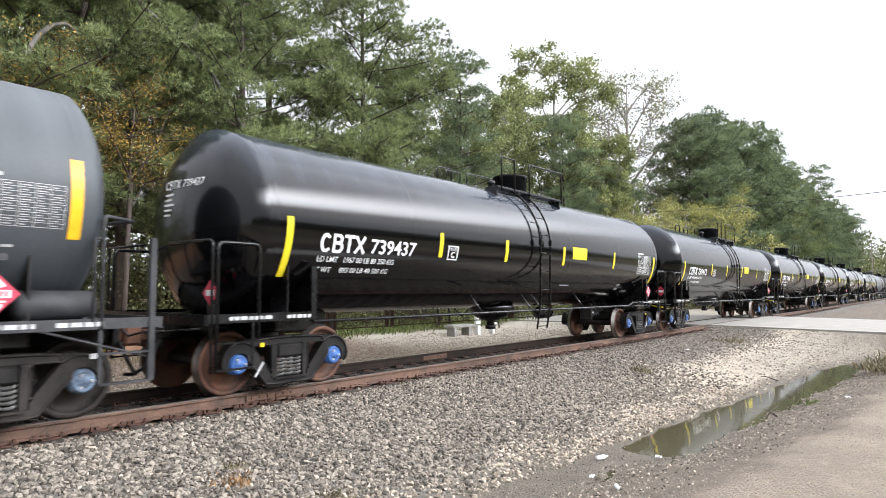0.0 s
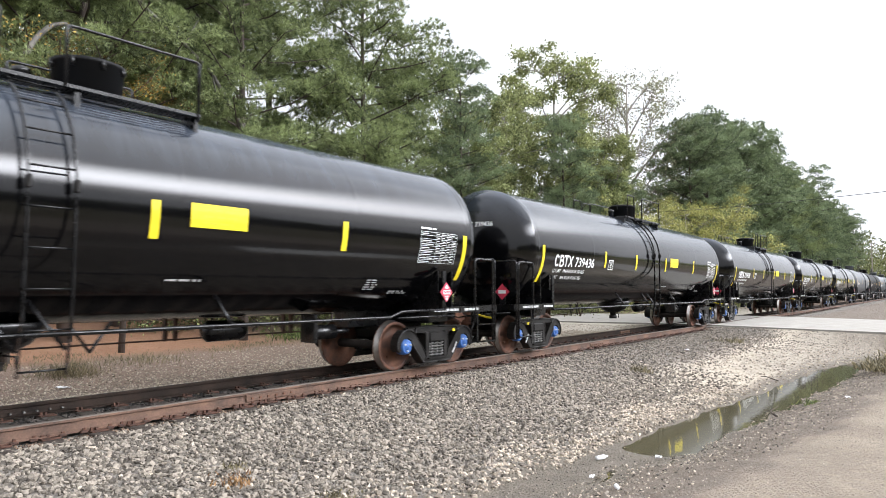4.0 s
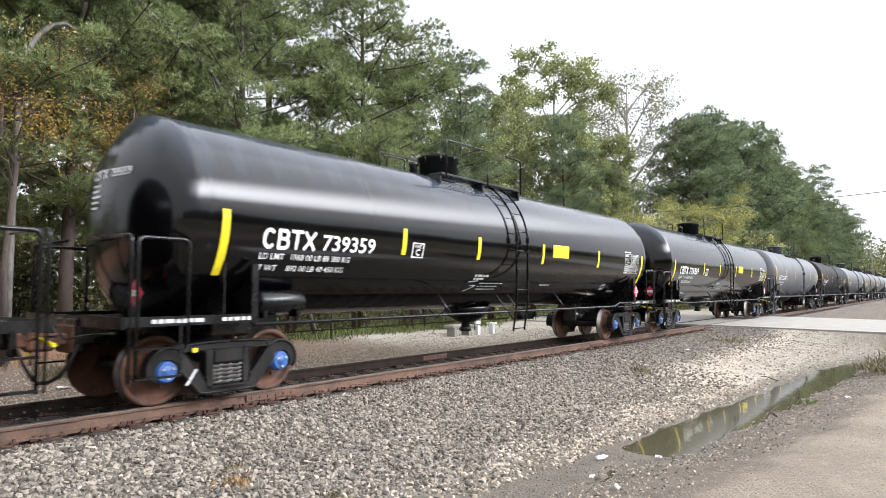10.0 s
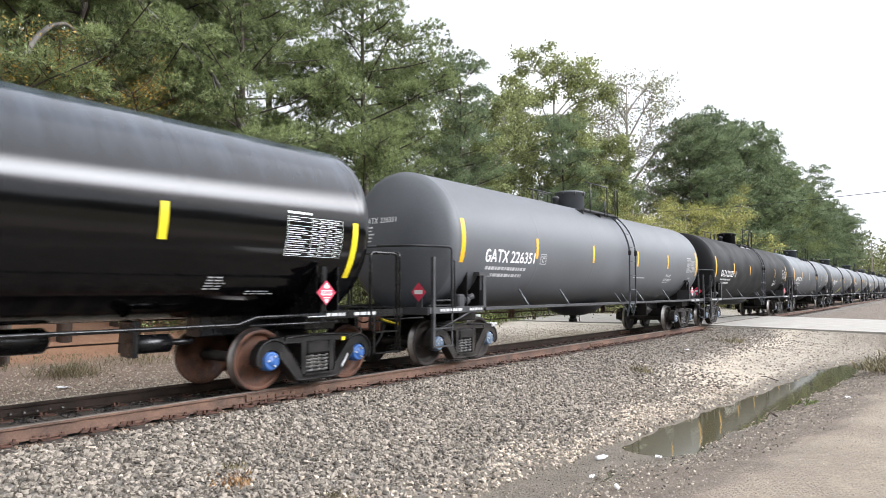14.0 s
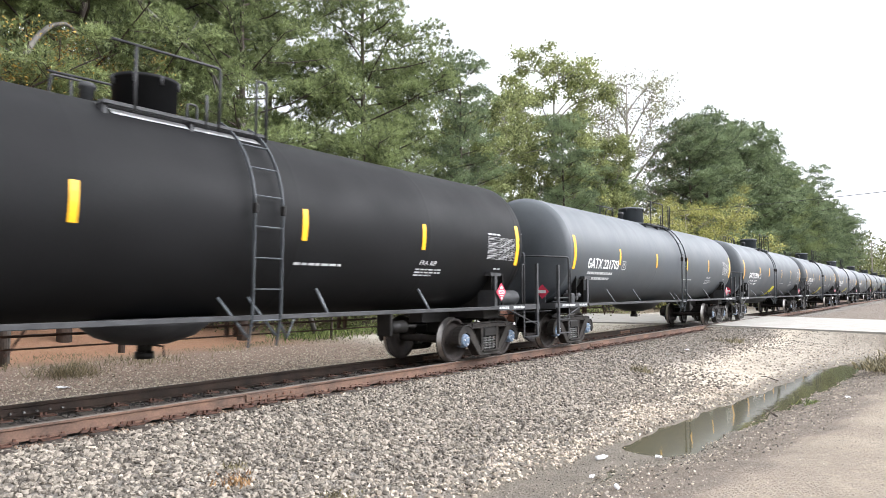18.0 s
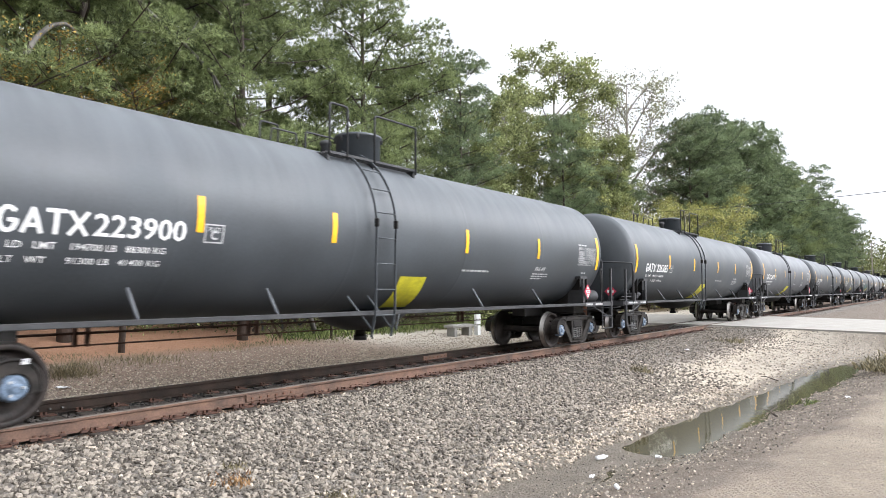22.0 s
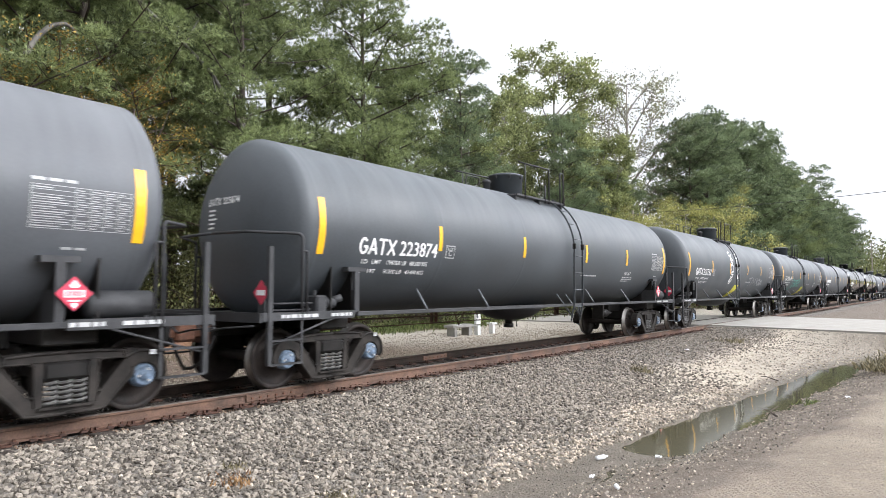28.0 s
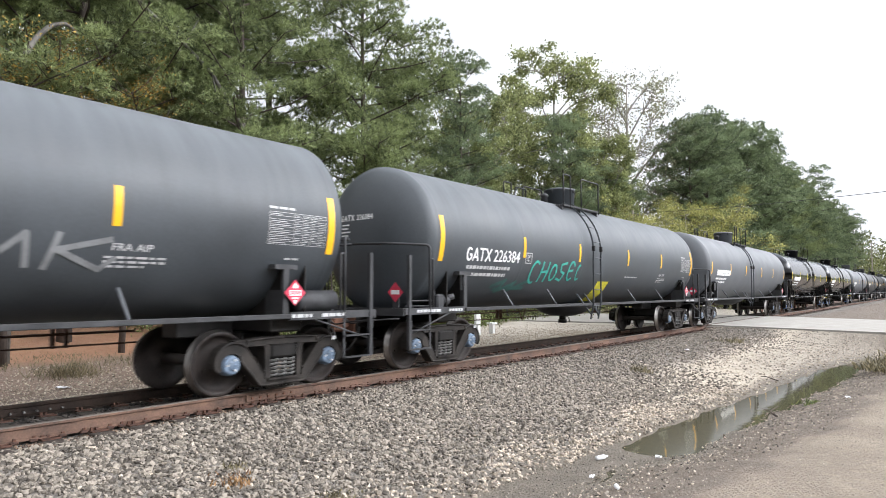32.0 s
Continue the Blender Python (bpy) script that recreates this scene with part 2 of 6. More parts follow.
# ---- mesh helpers ----
class Build:
    """Collects faces of one mesh."""

    def __init__(self):
        self.v, self.f, self.s, self.m = [], [], [], []

    def add(self, verts, faces, smooth=False, slot=0):
        n = len(self.v)
        self.v += [tuple(p) for p in verts]
        self.f += [tuple(i + n for i in f) for f in faces]
        self.s += [smooth] * len(faces)
        self.m += [slot] * len(faces)
        return self

    def box(self, x0, x1, y0, y1, z0, z1, c=0.0, slot=0):
        """A box; c: chamfer of its edges."""
        if c <= 0:
            v = [(x, y, z) for x in (x0, x1) for y in (y0, y1) for z in (z0, z1)]
            return self.add(v, [(0, 1, 3, 2), (4, 6, 7, 5), (0, 4, 5, 1), (2, 3, 7, 6), (0, 2, 6, 4), (1, 5, 7, 3)], slot=slot)
        v, f, ix = [], [], {}
        for sx in (0, 1):
            for sy in (0, 1):
                for sz in (0, 1):
                    p = (x1 if sx else x0, y1 if sy else y0, z1 if sz else z0)
                    d = (-c if sx else c, -c if sy else c, -c if sz else c)
                    for a in range(3):
                        ix[sx, sy, sz, a] = len(v)
                        v.append(tuple(p[k] + (0 if k == a else d[k]) for k in range(3)))
        for a in range(3):
            b, e = (a + 1) % 3, (a + 2) % 3
            for s in (0, 1):
                q = []
                for sb, se in ((0, 0), (1, 0), (1, 1), (0, 1)):
                    key = [0, 0, 0]
                    key[a], key[b], key[e] = s, sb, se
                    q.append(ix[key[0], key[1], key[2], a])
                f.append(tuple(q) if s else tuple(reversed(q)))
            for sb in (0, 1):
                for se in (0, 1):
                    k0, k1 = [0, 0, 0], [0, 0, 0]
                    k0[a], k1[a] = 0, 1
                    k0[b] = k1[b] = sb
                    k0[e] = k1[e] = se
                    q = (ix[(*k0, b)], ix[(*k1, b)], ix[(*k1, e)], ix[(*k0, e)])
                    f.append(q if sb != se else tuple(reversed(q)))
        for sx in (0, 1):
            for sy in (0, 1):
                for sz in (0, 1):
                    q = tuple(ix[sx, sy, sz, a] for a in range(3))
                    f.append(q if (sx + sy + sz) % 2 else tuple(reversed(q)))
        return self.add(v, f, slot=slot)

    def rod(self, p0, p1, r, n=8, slot=0, r1=None):
        return self.tube([p0, p1], r, n, slot, r1=r1)

    def tube(self, pts, r, n=8, slot=0, r1=None):
        """A round bar along a line of points."""
        pts = [Vector(p) for p in pts]
        v, f = [], []
        up = None
        for i, p in enumerate(pts):
            d = ((pts[min(i + 1, len(pts) - 1)] - p).normalized() + (p - pts[max(i - 1, 0)]).normalized()).normalized()
            if up is None:
                up = Vector((0, 0, 1)) if abs(d.z) < 0.9 else Vector((1, 0, 0))
            a = d.cross(up).normalized()
            up = a.cross(d).normalized()
            rr = r if r1 is None else r + (r1 - r) * i / (len(pts) - 1)
            for k in range(n):
                t = 2 * math.pi * k / n
                v.append(p + a * (rr * math.cos(t)) + up * (rr * math.sin(t)))
        for i in range(len(pts) - 1):
            for k in range(n):
                f.append((i * n + k, i * n + (k + 1) % n, (i + 1) * n + (k + 1) % n, (i + 1) * n + k))
        self.add(v, f, smooth=n > 5, slot=slot)
        m = len(self.v) - len(v)
        self.f += [tuple(m + k for k in reversed(range(n))), tuple(m + (len(pts) - 1) * n + k for k in range(n))]
        self.s += [False, False]
        self.m += [slot, slot]
        return self

    def lathe(self, prof, axis="x", n=32, slot=0, centre=(0, 0, 0), smooth=True, slots=None):
        """Turns a profile of (along, radius) round an axis through centre."""
        v, f = [], []
        for a, r in prof:
            for k in range(n):
                t = 2 * math.pi * k / n
                c, s = r * math.cos(t), r * math.sin(t)
                p = (a, c, s) if axis == "x" else ((s, a, c) if axis == "y" else (c, s, a))
                v.append(tuple(p[i] + centre[i] for i in range(3)))
        rows = []
        for i in range(len(prof) - 1):
            for k in range(n):
                f.append((i * n + k, (i + 1) * n + k, (i + 1) * n + (k + 1) % n, i * n + (k + 1) % n))
                rows.append(slots[i] if slots else slot)
        self.add(v, f, smooth=smooth)
        self.m[-len(f):] = rows
        m = len(self.v) - len(v)
        for i, rev in ((0, False), (len(prof) - 1, True)):
            if prof[i][1] > 1e-4:
                q = [m + i * n + k for k in range(n)]
                self.f.append(tuple(reversed(q)) if rev else tuple(q))
                self.s.append(False)
                self.m.append(rows[0] if not rev else rows[-1])
        return self

    def prism(self, poly, y0, y1, slot=0):
        """A flat (x, z) outline given thickness from y0 to y1."""
        n = len(poly)
        v = [(x, y0, z) for x, z in poly] + [(x, y1, z) for x, z in poly]
        f = [tuple(range(n)), tuple(reversed(range(n, 2 * n)))]
        f += [(i, n + i, n + (i + 1) % n, (i + 1) % n) for i in range(n)]
        return self.add(v, f, slot=slot)

    def bar(self, p0, p1, w, y0, y1, slot=0):
        """A flat bar of width w in the x-z plane between two points."""
        d = Vector((p1[0] - p0[0], p1[1] - p0[1])).normalized()
        nx, nz = -d.y * w / 2, d.x * w / 2
        return self.prism([(p0[0] + nx, p0[1] + nz), (p0[0] - nx, p0[1] - nz), (p1[0] - nx, p1[1] - nz), (p1[0] + nx, p1[1] + nz)], y0, y1, slot)

    def mesh(self, name, mats):
        me = bpy.data.meshes.new(name)
        me.from_pydata(self.v, [], self.f)
        me.polygons.foreach_set("use_smooth", self.s)
        me.polygons.foreach_set("material_index", self.m)
        for mat in (mats if isinstance(mats, (list, tuple)) else [mats]):
            me.materials.append(mat)
        bm = bmesh.new()
        bm.from_mesh(me)
        bmesh.ops.recalc_face_normals(bm, faces=bm.faces)
        bm.to_mesh(me)
        bm.free()
        return me


def part(name, build, mats, parent, label=""):
    ob = new(name, build.mesh(name, mats) if isinstance(build, Build) else build)
    ob.parent = parent
    if label:
        ob["label"] = label
    return ob


def thing(name, build, mats, label, category, group="", kind="", at=None):
    ob = new(name, build.mesh(name, mats) if build else None)
    if at:
        ob.matrix_basis = at
    return tagged(ob, label, category, group, kind)


def grid_mesh(name, xs, ys, height, mat, smooth=True):
    """A sheet over the lines xs and ys whose height is a function of arrays."""
    gx, gy = np.meshgrid(np.array(xs), np.array(ys), indexing="ij")
    gz = height(gx, gy)
    v = np.stack([gx, gy, gz], -1).reshape(-1, 3)
    ny = len(ys)
    i = np.arange(len(xs) - 1)[:, None] * ny + np.arange(ny - 1)[None]
    f = np.stack([i, i + ny, i + ny + 1, i + 1], -1).reshape(-1, 4)
    me = bpy.data.meshes.new(name)
    me.from_pydata(v.tolist(), [], f.tolist())
    me.polygons.foreach_set("use_smooth", [smooth] * len(f))
    me.materials.append(mat)
    return me


# ---- lettering on the tank's side ----
RAD, AXIS_Z = 1.448, 2.53


def on_tank(x, z_arc, lift=0.008):
    """The place on the near side of the tank: x along it, z_arc metres of arc above its middle."""
    t = (z_arc + 0.047) / RAD
    return (x, -(RAD + lift) * math.cos(t), AXIS_Z + (RAD + lift) * math.sin(t))


def patch(b, x0, x1, a0, a1, lift=0.008, lean=0.0, slot=0):
    """A painted patch between x0 and x1 and between the arc heights a0 and a1."""
    n = max(1, int((a1 - a0) / 0.12) + 1)
    v, f = [], []
    for i in range(n + 1):
        a = a0 + (a1 - a0) * i / n
        s = lean * i / n
        v += [on_tank(x0 + s, a, lift), on_tank(x1 + s, a, lift)]
    f = [(2 * i, 2 * i + 1, 2 * i + 3, 2 * i + 2) for i in range(n)]
    return b.add(v, f, slot=slot)


def glyphs(text, size, bold=0.0, spacing=1.0):
    """Flat outlines of writing: verts (x, y) and faces, from the built-in font."""
    cu = bpy.data.curves.new("lettering", "FONT")
    cu.body, cu.size, cu.offset, cu.resolution_u, cu.space_character = text, size, bold * size, 2, spacing
    ob = bpy.data.objects.new("lettering", cu)
    me = ob.to_mesh()
    v = [(p.co.x, p.co.y) for p in me.vertices]
    f = [tuple(p.vertices) for p in me.polygons]
    ob.to_mesh_clear()
    bpy.data.objects.remove(ob)
    bpy.data.curves.remove(cu)
    return v, f


def write(b, text, x, arc, size, bold=0.012, spacing=1.0, width=None, lift=0.008):
    """Writing on the tank from x onwards with its foot at the arc height."""
    v, f = glyphs(text, size, bold, spacing)
    if not v:
        return 0
    wide = max(p[0] for p in v)
    k = width / wide if width else 1.0
    b.add([on_tank(x + p[0] * k, arc + p[1], lift) for p in v], f)
    return wide * k


def small_lines(b, x, arc, widths, h=0.035, gap=0.062, lift=0.008, seed=1):
    """Writing too small to read: rows of short bars."""
    rnd = random.Random(seed)
    for i, w in enumerate(widths):
        p = 0.0
        while p < w - 0.03:
            q = min(w, p + rnd.uniform(0.06, 0.16))
            patch(b, x + p, x + q, arc - i * gap - h, arc - i * gap, lift)
            p = q + 0.03


def strokes(b, x, arc, w, h, t, lines, lift=0.009):
    """Plain strokes in a box w by h: each line is a list of points from 0 to 1."""
    for ln in lines:
        pts = [Vector((p[0] * w, p[1] * h)) for p in ln]
        for p0, p1 in zip(pts, pts[1:]):
            d = (p1 - p0)
            if d.length < 1e-6:
                continue
            k = max(1, int(d.length / 0.1))
            d.normalize()
            nrm = Vector((-d.y, d.x)) * t / 2
            e = d * t * 0.3
            p0, p1 = p0 - e, p1 + e
            v = []
            for i in range(k + 1):
                c = p0 + (p1 - p0) * (i / k)
                v += [on_tank(x + (c + o).x, arc + (c + o).y, lift) for o in (nrm, -nrm)]
            b.add(v, [(2 * i, 2 * i + 1, 2 * i + 3, 2 * i + 2) for i in range(k)])
            lift += 0.0004


def arc_line(cx, cy, rx, ry, a0, a1, n=10):
    return [(cx + rx * math.cos(radians(a0 + (a1 - a0) * i / n)), cy + ry * math.sin(radians(a0 + (a1 - a0) * i / n))) for i in range(n + 1)]


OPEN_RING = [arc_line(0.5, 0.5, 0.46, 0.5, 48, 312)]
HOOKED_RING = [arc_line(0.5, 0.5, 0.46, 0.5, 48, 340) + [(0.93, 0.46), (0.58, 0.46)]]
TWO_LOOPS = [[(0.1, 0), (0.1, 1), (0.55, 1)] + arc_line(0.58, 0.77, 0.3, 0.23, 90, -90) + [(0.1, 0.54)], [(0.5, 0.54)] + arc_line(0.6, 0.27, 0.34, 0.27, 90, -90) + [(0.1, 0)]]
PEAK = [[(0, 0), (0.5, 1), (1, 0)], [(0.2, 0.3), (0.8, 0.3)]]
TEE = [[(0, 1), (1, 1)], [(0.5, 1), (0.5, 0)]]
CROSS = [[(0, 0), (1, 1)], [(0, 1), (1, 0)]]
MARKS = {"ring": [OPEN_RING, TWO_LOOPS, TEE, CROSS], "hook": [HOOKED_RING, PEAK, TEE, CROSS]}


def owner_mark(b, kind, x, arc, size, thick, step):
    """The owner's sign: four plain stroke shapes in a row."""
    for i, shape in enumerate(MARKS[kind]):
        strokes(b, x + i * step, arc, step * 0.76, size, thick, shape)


# ---- tank cars ----
CAR_PITCH = 18.24
TRUCK_X, AXLE_X, WHEEL_R = 7.11, 0.889, 0.457


def tank_shell(black):
    b = Build()
    half = 7.72 if black else 7.8
    prof = [(-half - 0.62, 0.0), (-half - 0.615, 0.22), (-half - 0.59, 0.5), (-half - 0.53, 0.82), (-half - 0.43, 1.1), (-half - 0.3, 1.31), (-half - 0.15, 1.45), (-half - 0.03, RAD)]
    if not black:
        prof = [(-half - 0.5, 0.0), (-half - 0.495, 0.22), (-half - 0.475, 0.5), (-half - 0.435, 0.82), (-half - 0.37, 1.1), (-half - 0.3, 1.28), (-half - 0.22, 1.4), (-half - 0.12, 1.48), (-half - 0.04, 1.513), (-half, RAD)]
    prof = [(x, r * RAD / 1.52 if r < RAD else RAD) for x, r in prof[:-1]] + [prof[-1]]
    left = prof + [(-half + 0.02, RAD), (-half + 0.05, RAD), (-half + 0.062, RAD + 0.002), (-half + 0.074, RAD), (-half + 0.14, RAD)]
    right = [(-x, r) for x, r in reversed(left)]
    mids = []
    for s in (-4.62, -1.55, 1.55, 4.62):
        mids += [(s - 0.08, RAD), (s - 0.012, RAD), (s, RAD + 0.0012), (s + 0.012, RAD), (s + 0.08, RAD)]
    b.lathe(left + mids + right, "x", 96, centre=(0, 0, AXIS_Z))
    return b


def wheel_mesh():
    """One wheel: rim, dished plate and hub; its outer face looks to -y."""
    b = Build()
    prof = [(0.07, 0.0), (0.07, 0.13), (0.02, 0.14), (-0.015, 0.2), (-0.03, 0.3), (-0.02, 0.375), (0.035, 0.39), (0.048, 0.4), (0.048, WHEEL_R - 0.012), (0.04, WHEEL_R - 0.004),
            (-0.05, WHEEL_R), (-0.062, WHEEL_R + 0.024), (-0.085, WHEEL_R + 0.026), (-0.09, WHEEL_R + 0.01), (-0.09, 0.39), (-0.05, 0.37), (-0.06, 0.2), (-0.08, 0.14), (-0.1, 0.13), (-0.1, 0.0)]
    slots = [0] * (len(prof) - 1)
    slots[9] = slots[10] = 1
    b.lathe([(-a, r) for a, r in prof], "y", 40, slots=slots)
    for k in range(2):
        a = math.pi * k + 0.4
        b.box(0.24 * math.cos(a) - 0.02, 0.24 * math.cos(a) + 0.02, -0.01, 0.02, 0.24 * math.sin(a) - 0.02, 0.24 * math.sin(a) + 0.02)
    return b


def cap_mesh():
    b = Build()
    b.lathe([(-0.07, 0.0), (-0.07, 0.05), (-0.055, 0.06), (-0.052, 0.1), (-0.058, 0.118), (-0.045, 0.132), (-0.005, 0.136), (0.0, 0.15), (0.11, 0.15), (0.13, 0.12)], "y", 24)
    for k in range(3):
        a = 2 * math.pi * k / 3
        b.rod((0.08 * math.cos(a), -0.085, 0.08 * math.sin(a)), (0.08 * math.cos(a), -0.05, 0.08 * math.sin(a)), 0.016, 6, slot=1)
    return b


def side_frame_mesh(s):
    """Cast side frame on the side s (-1 near, 1 far): chord, columns, slanted legs and an arch over each bearing."""
    b = Build()
    y0, y1 = (0.92, 1.1) if s > 0 else (-1.1, -0.92)
    face = y1 if s > 0 else y0
    b.prism([(-0.62, 0.795), (-0.3, 0.815), (0.3, 0.815), (0.62, 0.795), (0.62, 0.705), (-0.62, 0.705)], y0, y1)
    b.prism([(-0.37, 0.21), (-0.41, 0.15), (-0.36, 0.11), (0.36, 0.11), (0.41, 0.15), (0.37, 0.21)], y0, y1)
    b.box(-0.3, 0.3, min(face, face + s * 0.05), max(face, face + s * 0.05), 0.19, 0.215)
    for q in (-1, 1):
        b.prism([(q * 0.24, 0.2), (q * 0.24, 0.7), (q * 0.34, 0.7), (q * 0.335, 0.4), (q * 0.32, 0.2)], y0 + 0.003, y1 - 0.003)
        b.prism([(q * 0.68, 0.71), (q * 0.78, 0.66), (q * 0.77, 0.5), (q * 0.43, 0.12), (q * 0.32, 0.12), (q * 0.345, 0.28)], y0 + 0.002, y1 - 0.002)
        b.prism([(q * 0.34, 0.69), (q * 0.34, 0.655), (q * 0.39, 0.69)], y0 + 0.01, y1 - 0.01)
        ring = []
        for i in range(13):
            g = radians(12 + i * 16)
            ro = 0.34 - 0.085 * i / 12 if i < 12 else 0.22
            ring.append(((q * (0.889 - 0.165 * math.cos(g)), 0.457 + 0.16 * math.sin(g)), (q * (0.889 - ro * math.cos(g)), 0.457 + ro * math.sin(g))))
        for (a0, a1), (c0, c1) in zip(ring, ring[1:]):
            b.prism([a0, a1, c1, c0], y0 + 0.001, y1 - 0.001)
        b.prism([(q * 0.66, 0.797), (q * 0.83, 0.79), (q * 0.765, 0.5), (q * 0.66, 0.69)], y0 + 0.004, y1 - 0.004)
        # rounded edges on the outer face
        b.tube([(c[0], face, c[1]) for _, c in reversed(ring[2:])] + [(q * 0.62, face, 0.78), (q * 0.3, face, 0.8), (0, face, 0.803)], 0.022, 6)
        b.tube([(q * 0.75, face, 0.58), (q * 0.745, face, 0.5), (q * 0.42, face, 0.135), (q * 0.3, face, 0.125), (0, face, 0.125)], 0.02, 6)
        b.tube([(q * 0.65, face, 0.7), (q * 0.36, face, 0.7), (q * 0.338, face, 0.66), (q * 0.338, face, 0.33), (q * 0.365, face, 0.33), (q * 0.65, face, 0.67), (q * 0.65, face, 0.7)], 0.012, 5)
        b.box(min(q * 0.84, q * 0.94), max(q * 0.84, q * 0.94), y0 + 0.03, y1 - 0.03, 0.6, 0.66)
    return b


def spring_mesh():
    b = Build()
    pts = []
    for i in range(45):
        a = i / 44
        t = a * 5 * 2 * math.pi
        pts.append((0.07 * math.cos(t), 0.07 * math.sin(t), a * 0.27))
    return b.tube(pts, 0.017, 5)


SHARED = {}


def shared(key, make, mats):
    """One mesh per shape and material, used by all its copies."""
    if key not in SHARED:
        SHARED[key] = make().mesh(key.split(":")[0], mats)
    return SHARED[key]


def placed(name, me, parent, x, y, z, rz=0, label=""):
    ob = part(name, me, None, parent, label)
    ob.matrix_basis = pose(x, y, z, 0, 0, rz)
    return ob


def add_trucks(car, black):
    k = "black" if black else "grey"
    iron = FRAME_BLACK if black else FRAME_GREY
    rust = WHEEL_RUST if black else WHEEL_DARK
    cap_m = BLUE_CAP if black else PALE_CAP
    for e in (-1, 1):
        bol = Build()
        bol.box(-0.24, 0.24, -1.12, 1.12, 0.5, 0.7, 0.03)
        bol.box(-0.3, 0.3, -0.45, 0.45, 0.52, 0.86, 0.03)
        for q in (-1, 1):
            bol.rod((q * 0.5, -0.75, 0.42), (q * 0.5, 0.75, 0.42), 0.035, 8)
            for s in (-1, 1):
                bol.box(q * 0.44 - 0.05, q * 0.44 + 0.05, s * 0.75 - 0.12, s * 0.75 + 0.12, 0.3, 0.5)
        # Black iron on grey cars too: paints in the dark behind the side frames.
        truck = placed("truck", shared("truck:" + k, lambda: bol, FRAME_BLACK), car, e * TRUCK_X, 0, 0)
        for s in (-1, 1):
            placed("side_frame", shared("side_frame%d:" % s + k, lambda: side_frame_mesh(s), iron), truck, 0, 0, 0)
            for q in (-0.155, 0, 0.155):
                placed("spring", shared("spring:" + k, spring_mesh, SPRING), truck, q, s * 1.03, 0.215)
            if black:
                placed("yellow_tag", shared("yellow_tag", lambda: Build().box(-0.035, 0.035, -0.008, 0.008, -0.03, 0.03), YELLOW), truck, -0.52 * e * s, s * 1.112, 0.71, label="small yellow inspection tag")
            if not black:
                placed("white_stencil", shared("small_stencil", lambda: Build().box(-0.04, 0.04, -0.006, 0.006, -0.03, 0.03), WHITE_WORN), truck, 0.98, s * 1.115, 0.735)
                continue
            placed("white_stencil", shared("white_stencil", lambda: Build().bar((-0.07, -0.1), (0.07, 0.1), 0.035, -0.006, 0.006), WHITE_WORN), truck, -0.56 * s * e, s * 1.112, 0.36)
        for q in (-1, 1):
            ax = Build()
            ax.lathe([(-1.0, 0.0), (-1.0, 0.07), (-0.8, 0.085), (-0.6, 0.085), (0, 0.08), (0.6, 0.085), (0.8, 0.085), (1.0, 0.07), (1.0, 0)], "y", 14)
            ws = placed("wheelset", shared("wheelset", lambda: ax, WHEEL_DARK), car, e * TRUCK_X + q * AXLE_X, 0, WHEEL_R)
            for s in (-1, 1):
                placed("wheel", shared("wheel:" + k, wheel_mesh, [rust, TREAD]), ws, 0, s * 0.765, 0, 0 if s < 0 else 180)
                placed("bearing_cap", shared("bearing_cap:" + k, cap_mesh, [cap_m, WHITE_WORN]), ws, 0, s * 1.055, 0, 0 if s < 0 else 180)


def rounded(pts, r=0.09, n=4):
    """A line of points with its corners rounded."""
    pts = [Vector(p) for p in pts]
    out = [pts[0]]
    for a, b_, c in zip(pts, pts[1:], pts[2:]):
        d0, d1 = (a - b_), (c - b_)
        k = min(r, d0.length * 0.45, d1.length * 0.45)
        p0, p1 = b_ + d0.normalized() * k, b_ + d1.normalized() * k
        for i in range(n + 1):
            t = i / n
            out.append(p0 * (1 - t) ** 2 + b_ * 2 * t * (1 - t) + p1 * t * t)
    out.append(pts[-1])
    return out


